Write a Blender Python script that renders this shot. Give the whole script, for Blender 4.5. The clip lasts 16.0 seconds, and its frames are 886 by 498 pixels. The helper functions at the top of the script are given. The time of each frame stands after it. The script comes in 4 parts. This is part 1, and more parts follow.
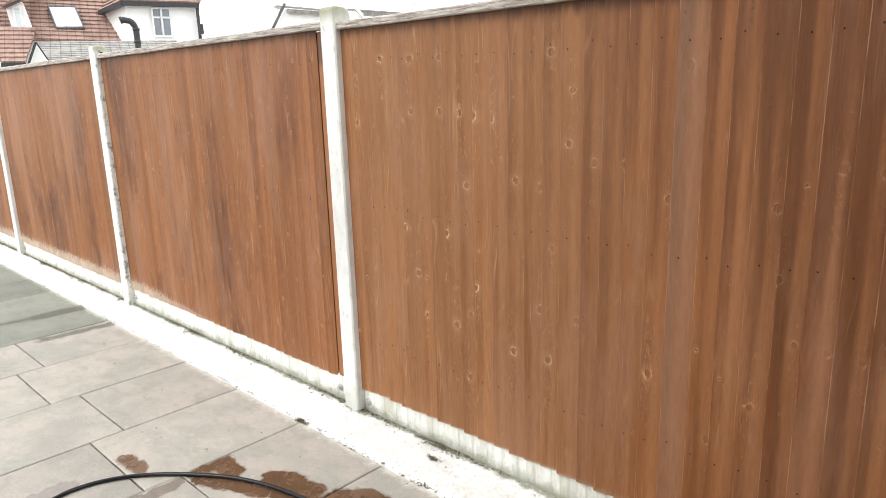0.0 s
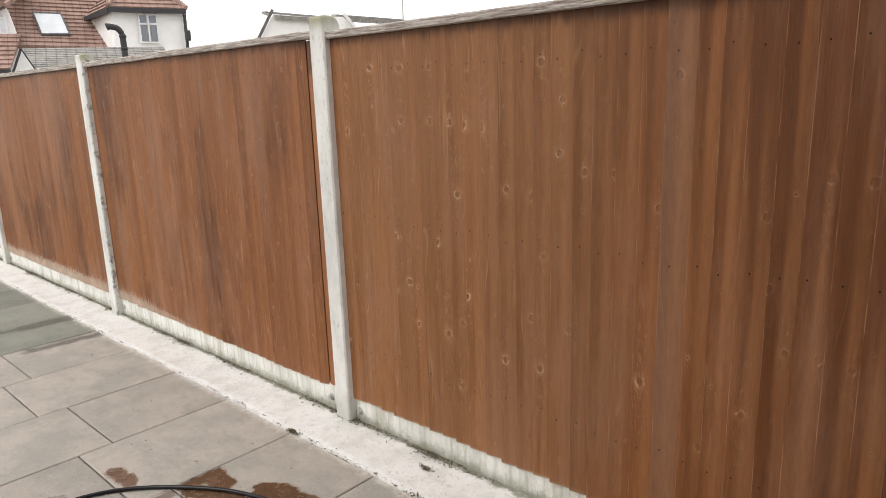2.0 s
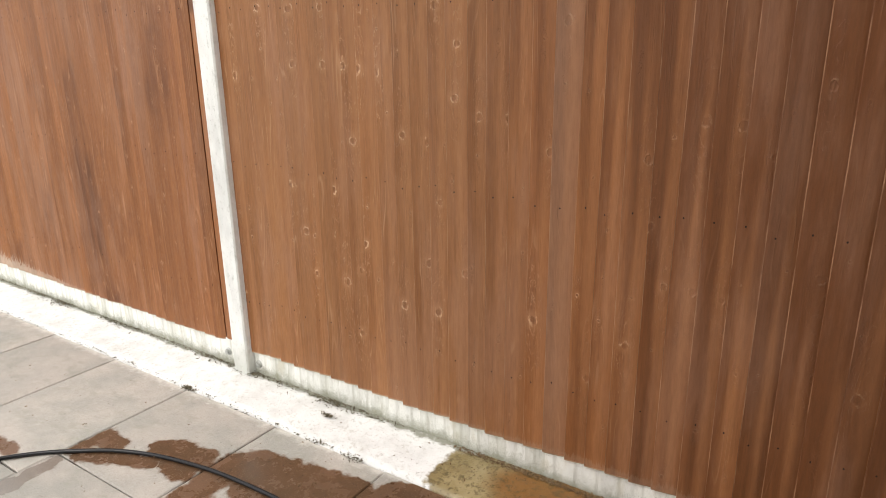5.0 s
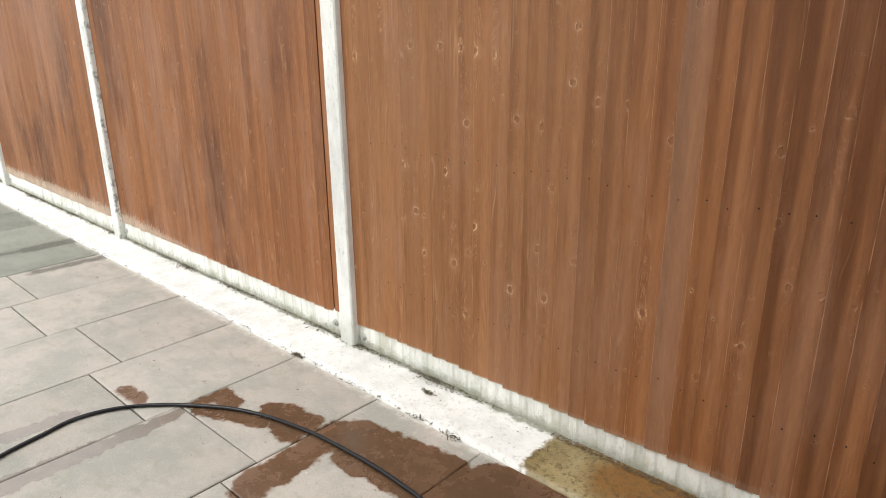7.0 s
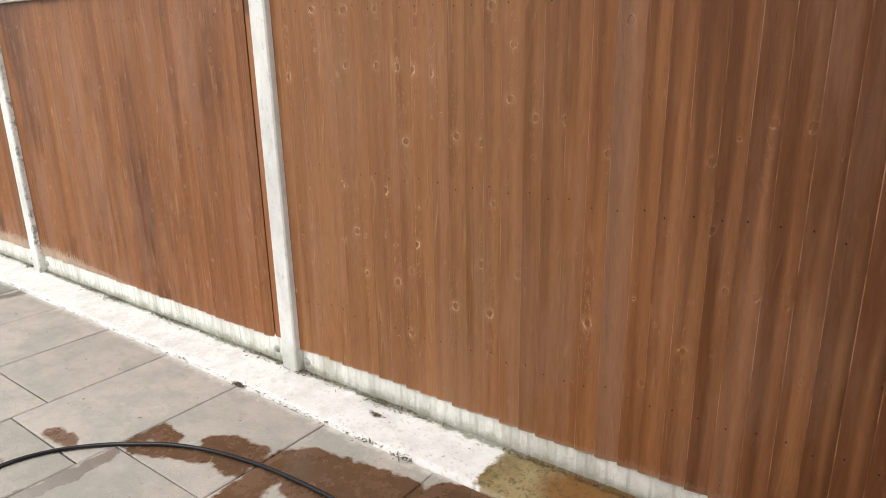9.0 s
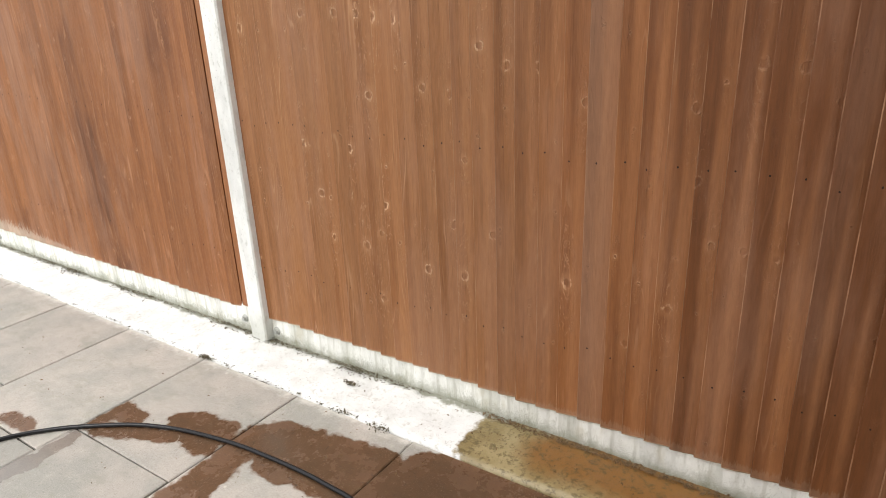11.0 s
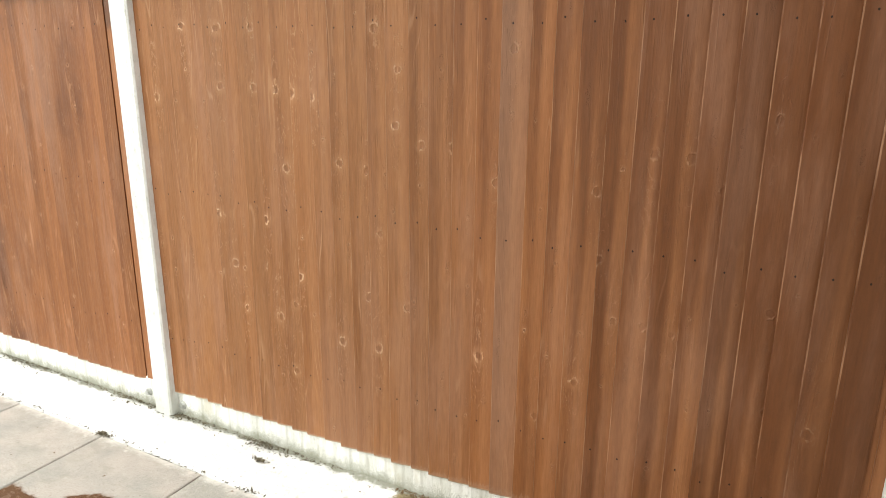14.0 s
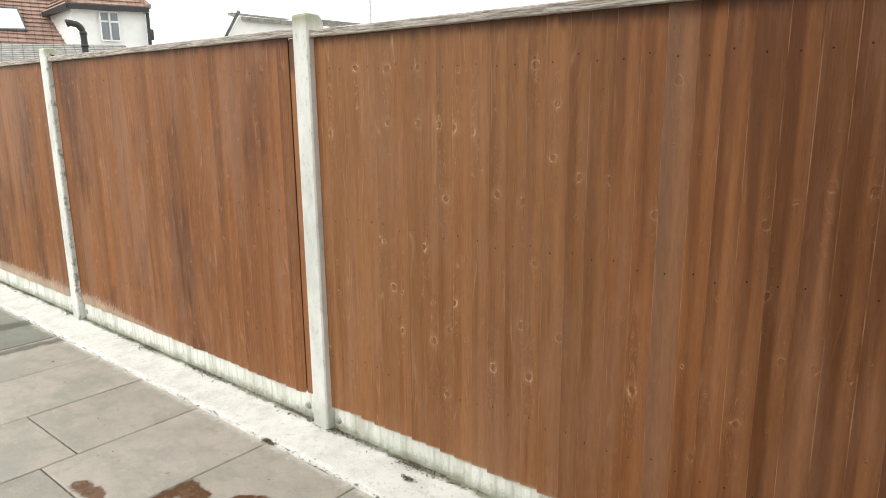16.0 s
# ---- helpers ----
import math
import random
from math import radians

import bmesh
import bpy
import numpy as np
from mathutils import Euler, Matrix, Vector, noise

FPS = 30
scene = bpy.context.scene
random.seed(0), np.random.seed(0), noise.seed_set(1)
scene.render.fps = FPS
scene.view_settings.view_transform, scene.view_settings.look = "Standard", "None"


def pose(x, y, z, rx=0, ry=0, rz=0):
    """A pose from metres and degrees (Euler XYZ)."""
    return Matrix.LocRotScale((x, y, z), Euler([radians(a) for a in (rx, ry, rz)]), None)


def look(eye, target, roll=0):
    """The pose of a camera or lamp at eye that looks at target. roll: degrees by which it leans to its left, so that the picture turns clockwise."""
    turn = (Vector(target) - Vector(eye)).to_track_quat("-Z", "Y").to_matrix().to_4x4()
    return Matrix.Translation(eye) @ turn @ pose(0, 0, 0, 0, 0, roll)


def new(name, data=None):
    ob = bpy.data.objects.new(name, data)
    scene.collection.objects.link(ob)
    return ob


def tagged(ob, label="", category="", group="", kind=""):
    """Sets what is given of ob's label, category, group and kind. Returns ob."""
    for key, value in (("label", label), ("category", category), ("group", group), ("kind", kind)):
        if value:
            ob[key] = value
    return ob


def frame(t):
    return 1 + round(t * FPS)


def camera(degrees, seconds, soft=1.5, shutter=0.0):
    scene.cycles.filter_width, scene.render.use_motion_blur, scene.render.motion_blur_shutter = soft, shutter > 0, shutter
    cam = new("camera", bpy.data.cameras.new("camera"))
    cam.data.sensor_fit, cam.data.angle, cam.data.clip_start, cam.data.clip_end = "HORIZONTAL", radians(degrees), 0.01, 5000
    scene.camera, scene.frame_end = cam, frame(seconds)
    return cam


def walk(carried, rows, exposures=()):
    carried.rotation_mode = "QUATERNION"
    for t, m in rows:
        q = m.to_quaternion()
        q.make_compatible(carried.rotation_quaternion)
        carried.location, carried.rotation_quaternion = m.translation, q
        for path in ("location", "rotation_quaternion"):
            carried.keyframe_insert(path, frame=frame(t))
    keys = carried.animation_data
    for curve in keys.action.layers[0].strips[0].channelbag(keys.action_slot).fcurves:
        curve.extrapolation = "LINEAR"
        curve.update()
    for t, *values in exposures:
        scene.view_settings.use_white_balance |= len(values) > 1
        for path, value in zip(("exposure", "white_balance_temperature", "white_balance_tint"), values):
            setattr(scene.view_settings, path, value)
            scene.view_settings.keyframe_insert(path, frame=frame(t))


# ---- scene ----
cam = camera(66.5, 16.0, soft=0.55)
PATH = [
    (0, (2.522, -1.985, 1.576), (1.178, -0.577, 1.116), -1.6),
    (0.5, (2.496, -1.999, 1.584), (1.052, -0.678, 1.17), -1.9),
    (1, (2.506, -2.005, 1.594), (1.079, -0.668, 1.172), -1.9),
    (1.5, (2.509, -1.994, 1.594), (1.142, -0.599, 1.161), -1.9),
    (2, (2.513, -1.985, 1.592), (1.19, -0.553, 1.145), -1.8),
    (2.5, (2.508, -1.988, 1.585), (1.156, -0.584, 1.137), -1.5),
    (3, (2.504, -2.013, 1.586), (1.189, -0.583, 1.11), -1.4),
    (3.5, (2.508, -2.017, 1.576), (1.318, -0.483, 1.097), -1.0),
    (3.7, (2.512, -2.012, 1.57), (1.368, -0.444, 1.086), -0.9),
    (5.8, (2.533, -1.964, 1.569), (1.471, -0.403, 0.909), -1.4),
    (6, (2.538, -1.946, 1.572), (1.44, -0.421, 0.89), -0.8),
    (6.5, (2.517, -1.964, 1.586), (1.267, -0.554, 0.916), -0.8),
    (7, (2.492, -2.016, 1.579), (1.208, -0.622, 0.942), -0.5),
    (7.5, (2.485, -2.009, 1.577), (1.192, -0.617, 0.952), -1.6),
    (8, (2.473, -2.0, 1.596), (1.154, -0.61, 1.024), -1.3),
    (8.5, (2.457, -2.066, 1.574), (1.17, -0.629, 1.049), -1.6),
    (9, (2.458, -2.031, 1.573), (1.312, -0.5, 0.987), -1.0),
    (9.2, (2.447, -2.014, 1.575), (1.306, -0.506, 0.923), -1.4),
    (11.3, (2.368, -1.901, 1.538), (1.321, -0.358, 0.816), -1.9),
    (11.5, (2.353, -1.965, 1.519), (1.328, -0.394, 0.827), -0.2),
    (12, (2.349, -1.996, 1.523), (1.399, -0.349, 0.903), 0.5),
    (12.5, (2.381, -1.996, 1.538), (1.509, -0.277, 1.005), 0.6),
    (13, (2.423, -1.953, 1.572), (1.585, -0.214, 1.048), 0.2),
    (13.5, (2.44, -1.932, 1.574), (1.607, -0.192, 1.045), 0.3),
    (14, (2.427, -1.916, 1.583), (1.529, -0.21, 1.051), 0.5),
    (14.5, (2.42, -1.932, 1.574), (1.45, -0.253, 1.084), 0.6),
    (15, (2.42, -1.949, 1.581), (1.405, -0.288, 1.12), 0.8),
    (15.5, (2.405, -1.966, 1.597), (1.24, -0.407, 1.137), -0.2),
    (16, (2.408, -2.004, 1.576), (1.163, -0.499, 1.146), -0.5),
]
EXPOSURES = [(0.0, 0.9, 6500, 10), (0.5, 0.36, 6500, 10), (1.0, 0.16, 6550, 11), (1.5, 0.18, 6650, 12), (2.0, 0.28, 6800, 14), (2.5, 0.44, 6750, 12.5), (3.5, 0.55, 6800, 13.5), (6.0, 0.85, 6650, 10.5), (7.0, 0.72, 6600, 9.5), (7.5, 0.6, 6550, 10), (8.5, 0.64, 6550, 11), (9.0, 0.62, 6700, 12.5), (11.5, 0.84, 6550, 11), (12.5, 0.8, 6600, 11), (13.5, 1.12, 6650, 8.5), (14.5, 1.14, 6700, 6), (15.5, 0.9, 6750, 6.5), (16.0, 0.55, 6750, 6.5)]
walk(cam, [(t, look(eye, target, roll)) for t, eye, target, roll in PATH], EXPOSURES)

# ---- light ----
world = bpy.data.worlds.new("overcast_sky")
scene.world = world
world.use_nodes = True
wn = world.node_tree.nodes
sky = wn.new("ShaderNodeTexSky")
sky.sky_type = "NISHITA"
sky.sun_disc = False
sky.sun_elevation = radians(49)
sky.sun_rotation = radians(195)
sky.air_density, sky.dust_density, sky.ozone_density = 1.0, 2.0, 1.0
# an even cloud cover veils the clear sky
veil = wn.new("ShaderNodeMix")
veil.data_type = "RGBA"
veil.inputs[0].default_value = 0.85
veil.inputs[7].default_value = (12.6, 12.8, 12.9, 1)
world.node_tree.links.new(sky.outputs[0], veil.inputs[6])
world.node_tree.links.new(veil.outputs[2], wn["Background"].inputs[0])
wn["Background"].inputs[1].default_value = 0.1
sun = new("sun", bpy.data.lights.new("sun", "SUN"))
sun.data.energy, sun.data.angle, sun.data.color = 0.8, radians(30), (1.0, 0.98, 0.95)
sun.matrix_world = look((-2.0, -7.4, 9.5), (0, 0, 0))


# ---- material helpers ----
class Graph:
    """A small writer of shader nodes."""

    def __init__(self, name):
        self.mat = bpy.data.materials.new(name)
        self.mat.use_nodes = True
        self.tree = self.mat.node_tree
        self.shader = self.tree.nodes["Principled BSDF"]

    def put(self, socket, value):
        if isinstance(value, bpy.types.NodeSocket):
            self.tree.links.new(value, socket)
        elif isinstance(value, tuple) and len(value) == 3 and socket.type == "RGBA":
            socket.default_value = (*value, 1)
        else:
            socket.default_value = value

    def math(self, op, a, b=0.0, c=0.0, clamp=False):
        n = self.tree.nodes.new("ShaderNodeMath")
        n.operation, n.use_clamp = op, clamp
        for i, v in enumerate((a, b, c)):
            self.put(n.inputs[i], v)
        return n.outputs[0]

    def vec(self, op, a, b=(0, 0, 0), s=1.0):
        n = self.tree.nodes.new("ShaderNodeVectorMath")
        n.operation = op
        self.put(n.inputs[0], a)
        self.put(n.inputs[1], b)
        self.put(n.inputs[3], s)
        return n.outputs[1] if op in ("LENGTH", "DOT_PRODUCT", "DISTANCE") else n.outputs[0]

    def coords(self, kind="Object"):
        return self.tree.nodes.new("ShaderNodeTexCoord").outputs[kind]

    def place(self):
        return self.tree.nodes.new("ShaderNodeNewGeometry").outputs["Position"]

    def chance(self):
        return self.tree.nodes.new("ShaderNodeObjectInfo").outputs["Random"]

    def split(self, v):
        n = self.tree.nodes.new("ShaderNodeSeparateXYZ")
        self.put(n.inputs[0], v)
        return n.outputs

    def join(self, x, y, z):
        n = self.tree.nodes.new("ShaderNodeCombineXYZ")
        for i, v in enumerate((x, y, z)):
            self.put(n.inputs[i], v)
        return n.outputs[0]

    def noise(self, v, scale=1.0, detail=4.0, rough=0.55, out="Fac"):
        n = self.tree.nodes.new("ShaderNodeTexNoise")
        self.put(n.inputs["Vector"], v)
        n.inputs["Scale"].default_value, n.inputs["Detail"].default_value = scale, detail
        n.inputs["Roughness"].default_value = rough
        return n.outputs[out]

    def voronoi(self, v, scale=1.0):
        n = self.tree.nodes.new("ShaderNodeTexVoronoi")
        self.put(n.inputs["Vector"], v)
        n.inputs["Scale"].default_value = scale
        return n.outputs["Distance"], n.outputs["Color"]

    def step(self, v, lo, hi, a=0.0, b=1.0):
        n = self.tree.nodes.new("ShaderNodeMapRange")
        n.interpolation_type = "SMOOTHSTEP"
        for i, x in enumerate((v, lo, hi, a, b)):
            self.put(n.inputs[i], x)
        return n.outputs[0]

    def mix(self, f, a, b, mode="MIX"):
        n = self.tree.nodes.new("ShaderNodeMix")
        n.data_type, n.blend_type = "RGBA", mode
        self.put(n.inputs[0], f)
        self.put(n.inputs[6], a)
        self.put(n.inputs[7], b)
        return n.outputs[2]

    def bump(self, h, strength=0.3, distance=0.003):
        n = self.tree.nodes.new("ShaderNodeBump")
        n.inputs["Strength"].default_value, n.inputs["Distance"].default_value = strength, distance
        self.put(n.inputs["Height"], h)
        return n.outputs[0]

    def capsule(self, p, a, b, r):
        """Distance from p to the segment a-b on the ground, less r."""
        ba = (b[0] - a[0], b[1] - a[1], 0)
        ap = self.vec("SUBTRACT", p, (a[0], a[1], 0))
        h = self.math("DIVIDE", self.vec("DOT_PRODUCT", ap, ba), ba[0] ** 2 + ba[1] ** 2, clamp=True)
        rest = self.vec("SUBTRACT", ap, self.vec("MULTIPLY", self.join(h, h, h), ba))
        return self.math("SUBTRACT", self.vec("LENGTH", rest), r)

    def wet(self, p, spots):
        d = None
        for s in spots:
            c = self.capsule(p, *s)
            d = c if d is None else self.math("MINIMUM", d, c)
        return d

    def done(self, color, rough=0.7, normal=None, metal=0.0, specular=None):
        self.put(self.shader.inputs["Base Color"], color)
        self.put(self.shader.inputs["Roughness"], rough)
        self.put(self.shader.inputs["Metallic"], metal)
        if specular is not None:
            self.put(self.shader.inputs["Specular IOR Level"], specular)
        if normal is not None:
            self.put(self.shader.inputs["Normal"], normal)
        return self.mat


# ---- materials ----
def fence_wood(name, tint=(1.0, 1.0, 1.0), fade=0.0):
    """Brown-stained sawn softwood: soft bands, growth-ring arcs, small knots with pale rims, scuffed arrises, pale splashes at the foot."""
    g = Graph(name)
    p, r, w = g.coords(), g.chance(), g.place()
    q = g.vec("ADD", p, g.join(g.math("MULTIPLY", r, 7.3), 0.0, g.math("MULTIPLY", r, 31.7)))
    x, _, z = g.split(q)
    px, _, pz = g.split(p)
    # knots: each board carries its own
    wob = g.math("MULTIPLY_ADD", g.noise(g.vec("MULTIPLY", q, (1.0, 1.0, 0.6)), 75.0, 3.0, 0.6), 0.018, -0.009)
    kd, flame = 9.0, 9.0
    for i in range(6):
        n = g.tree.nodes.new("ShaderNodeAttribute")
        n.attribute_type, n.attribute_name = "OBJECT", "knot_%d" % i
        kx, kz, ks = g.split(n.outputs["Vector"])
        ks = g.math("MAXIMUM", ks, 0.0001)
        dx, dz = g.math("SUBTRACT", px, kx), g.math("SUBTRACT", pz, kz)
        d = g.math("DIVIDE", g.math("ADD", g.vec("LENGTH", g.join(dx, 0.0, g.math("MULTIPLY", dz, 0.8))), wob), ks)
        kd = g.math("MINIMUM", kd, d)
        d = g.math("DIVIDE", g.math("ADD", g.vec("LENGTH", g.join(dx, 0.0, g.math("MULTIPLY", dz, 0.17))), wob), ks)
        flame = g.math("MINIMUM", flame, d)
    core = g.step(kd, 0.0085, 0.0045)
    crack = g.step(g.noise(g.vec("MULTIPLY", q, (70.0, 1.0, 38.0)), 1.0, 3.0), 0.44, 0.60)
    rim = g.math("MULTIPLY", g.math("MULTIPLY", g.step(kd, 0.0125, 0.0105), g.step(kd, 0.0065, 0.0085)), crack)
    halo = g.math("MULTIPLY", g.step(kd, 0.026, 0.009), g.math("SUBTRACT", 1.0, core))
    eye = g.step(flame, 0.030, 0.003)
    # growth rings: contour lines of a long slow field that swells round the knots
    field = g.noise(g.join(g.math("MULTIPLY", x, 15.0), 0.0, g.math("MULTIPLY", z, 1.3)), 1.0, 1.0, 0.4)
    field = g.math("MULTIPLY_ADD", field, 9.0, g.math("MULTIPLY_ADD", eye, 3.4, g.math("MULTIPLY", x, 30.0)))
    ring = g.math("ABSOLUTE", g.math("SUBTRACT", g.math("FRACT", field), 0.5))
    where = g.step(g.noise(g.vec("MULTIPLY", q, (16.0, 1.0, 2.6)), 1.0, 2.0), 0.50, 0.66)
    where = g.math("MAXIMUM", g.math("MULTIPLY", where, 0.75), g.math("MULTIPLY", g.step(eye, 0.05, 0.35), crack))
    arc = g.math("MULTIPLY", g.step(ring, 0.12, 0.02), where)
    shade = g.math("MULTIPLY", g.step(ring, 0.28, 0.45), where)
    v = g.join(g.math("MULTIPLY_ADD", eye, 0.006, x), 0.0, g.math("MULTIPLY", z, 0.014))
    fine = g.noise(v, 240.0, 3.0, 0.6)
    band = g.noise(g.vec("MULTIPLY", q, (24.0, 1.0, 0.5)), 1.0, 2.0, 0.5)
    blotch = g.noise(g.vec("MULTIPLY", w, (2.2, 2.2, 0.9)), 1.0, 4.0, 0.6)
    c = g.mix(g.step(band, 0.30, 0.70), (0.226, 0.092, 0.032), (0.300, 0.132, 0.050))
    c = g.mix(g.math("MULTIPLY", g.step(fine, 0.5, 0.72), 0.24), c, (0.36, 0.18, 0.085))
    c = g.mix(g.math("MULTIPLY", g.step(fine, 0.46, 0.30), 0.28), c, (0.095, 0.036, 0.015))
    c = g.mix(g.math("MULTIPLY", g.step(blotch, 0.48, 0.68), g.step(g.split(w)[0], 0.2, -0.3, 0.15, 0.78)), c, (0.098, 0.037, 0.016))
    worn = g.noise(g.vec("MULTIPLY", q, (60.0, 1.0, 7.0)), 1.0, 5.0, 0.7)
    c = g.mix(g.math("MULTIPLY", g.step(worn, 0.55, 0.70), 0.30), c, (0.34, 0.19, 0.105))
    c = g.mix(g.math("MULTIPLY", g.step(worn, 0.44, 0.28), 0.24), c, (0.11, 0.043, 0.017))
    c = g.mix(g.math("MULTIPLY", shade, 0.22), c, (0.11, 0.042, 0.018))
    c = g.mix(g.math("MULTIPLY", arc, 0.7), c, (0.47, 0.27, 0.145))
    c = g.mix(g.math("MULTIPLY", halo, 0.42), c, (0.40, 0.20, 0.095))
    whorl = g.step(g.math("ABSOLUTE", g.math("SUBTRACT", g.math("FRACT", g.math("MULTIPLY", kd, 300.0)), 0.5)), 0.10, 0.34)
    c = g.mix(g.math("MULTIPLY", core, g.math("MULTIPLY_ADD", whorl, 0.35, 0.08)), c, (0.12, 0.048, 0.02))
    c = g.mix(g.math("MULTIPLY", rim, 0.85), c, (0.62, 0.40, 0.24))
    # each board's outer half is paler: weathering, plus cupped-face shading painted in
    half = g.math("ADD", px, g.math("MULTIPLY_ADD", g.noise(g.vec("MULTIPLY", q, (9.0, 1.0, 1.7)), 1.0, 2.0), 0.08, -0.04))
    c = g.mix(g.math("MULTIPLY", g.step(half, 0.028, 0.052), g.step(g.split(w)[0], 0.0, 1.8, 0.22, 0.50)), c, (0.37, 0.178, 0.080))
    # near bay: dark stain streaks, with dimming to the upper right painted in
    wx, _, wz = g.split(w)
    # the inner half is darkened too, painting in the cupped face's shading
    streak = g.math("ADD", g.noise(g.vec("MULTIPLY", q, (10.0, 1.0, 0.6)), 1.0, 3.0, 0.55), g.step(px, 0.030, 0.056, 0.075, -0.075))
    dim_streak = g.math("ADD", g.step(wx, 1.2, 2.7, 0.0, 0.34), g.step(wz, 0.3, 1.8, -0.06, 0.11))
    dim_streak = g.step(g.math("ADD", streak, dim_streak), 0.50, 0.82)
    c = g.mix(g.math("MULTIPLY", dim_streak, g.step(wx, 0.7, 1.8, 0.0, 0.78)), c, (0.112, 0.042, 0.014))
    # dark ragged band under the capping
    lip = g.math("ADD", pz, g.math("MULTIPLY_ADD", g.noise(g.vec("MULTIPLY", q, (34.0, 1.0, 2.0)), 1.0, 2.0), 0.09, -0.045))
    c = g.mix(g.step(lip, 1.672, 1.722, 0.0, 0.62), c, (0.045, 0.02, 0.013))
    scuff = g.noise(g.vec("MULTIPLY", q, (1.0, 1.0, 5.0)), 1.0, 3.0)
    edge = g.math("MULTIPLY", g.step(px, 0.0038, 0.0028), g.step(scuff, 0.42, 0.60))
    c = g.mix(g.math("MULTIPLY", edge, 0.5), c, (0.44, 0.27, 0.155))
    sawn = g.math("MULTIPLY", g.step(pz, 0.0065, 0.0045), g.step(scuff, 0.35, 0.55, 0.15, 0.7))
    c = g.mix(sawn, c, (0.50, 0.38, 0.26))
    # pale cement splashes at the foot, higher towards the far bays
    reach_up = g.math("ADD", g.step(g.split(w)[0], -1.2, -2.7, 0.013, 0.115), g.step(g.split(w)[0], 0.9, 2.0, 0.0, 0.03))
    ragged = g.noise(g.vec("MULTIPLY", q, (110.0, 1.0, 22.0)), 1.0, 5.0, 0.7)
    foot = g.step(g.math("DIVIDE", pz, g.math("MULTIPLY", reach_up, g.math("MULTIPLY_ADD", ragged, 3.2, -0.75))), 1.0, 0.55)
    c = g.mix(g.math("MULTIPLY", foot, g.step(g.split(w)[0], -1.0, -2.7, 0.14, 0.85)), c, (0.52, 0.46, 0.37))
    c = g.mix(g.step(wx, 0.1, -0.1, 0.0, 0.75), c, g.mix(1.0, c, (0.89, 0.77, 0.72), "MULTIPLY"))
    # right end dimmed in colour to follow the brightness falloff
    c = g.mix(g.step(wx, 1.1, 1.7), c, g.mix(1.0, c, (0.95, 0.87, 0.82), "MULTIPLY"))
    # older bays: long pinkish patches, a weathered film with its grazing sheen painted in
    pink_sheen = g.math("MULTIPLY_ADD", g.noise(g.vec("MULTIPLY", w, (9.0, 1.0, 1.1)), 1.0, 5.0, 0.68), 0.6, g.math("MULTIPLY", g.noise(g.vec("MULTIPLY", w, (1.5, 1.0, 0.9)), 1.0, 2.0), 0.4))
    c = g.mix(g.math("MULTIPLY", g.step(pink_sheen, 0.46, 0.62), g.step(wx, 0.9, -0.4, 0.24, 0.34)), c, (0.365, 0.205, 0.135))
    c = g.mix(fade, c, (0.29, 0.165, 0.10))
    mottle = g.noise(g.vec("MULTIPLY", q, (95.0, 1.0, 13.0)), 1.0, 4.0, 0.65)
    bright = g.math("MULTIPLY", g.math("MULTIPLY_ADD", r, 0.22, 0.90), g.step(mottle, 0.30, 0.70, 0.92, 1.08))
    c = g.mix(1.0, c, g.join(*[g.math("MULTIPLY", bright, t) for t in tint]), "MULTIPLY")
    h = g.math("ADD", g.math("MULTIPLY_ADD", worn, 0.5, g.math("MULTIPLY", fine, 0.5)), g.math("ADD", g.math("MULTIPLY", arc, 0.3), g.math("MULTIPLY_ADD", rim, 0.4, g.math("MULTIPLY", core, -0.4))))
    return g.done(c, g.math("MULTIPLY_ADD", band, 0.2, 0.38), g.bump(h, 0.95, 0.003), specular=0.33)


def weathered_wood(name, a, b):
    g = Graph(name)
    q = g.vec("ADD", g.coords(), g.join(g.math("MULTIPLY", g.chance(), 9.0), 0.0, 0.0))
    n = g.noise(g.vec("MULTIPLY", q, (9.0, 190.0, 190.0)), 1.0, 6.0, 0.75)
    m = g.noise(q, 14.0, 4.0)
    c = g.mix(g.step(n, 0.35, 0.65), a, b)
    c = g.mix(g.math("MULTIPLY", g.step(m, 0.52, 0.68), 0.3), c, (0.20, 0.15, 0.115))
    return g.done(c, 0.85, g.bump(n, 0.5, 0.003))


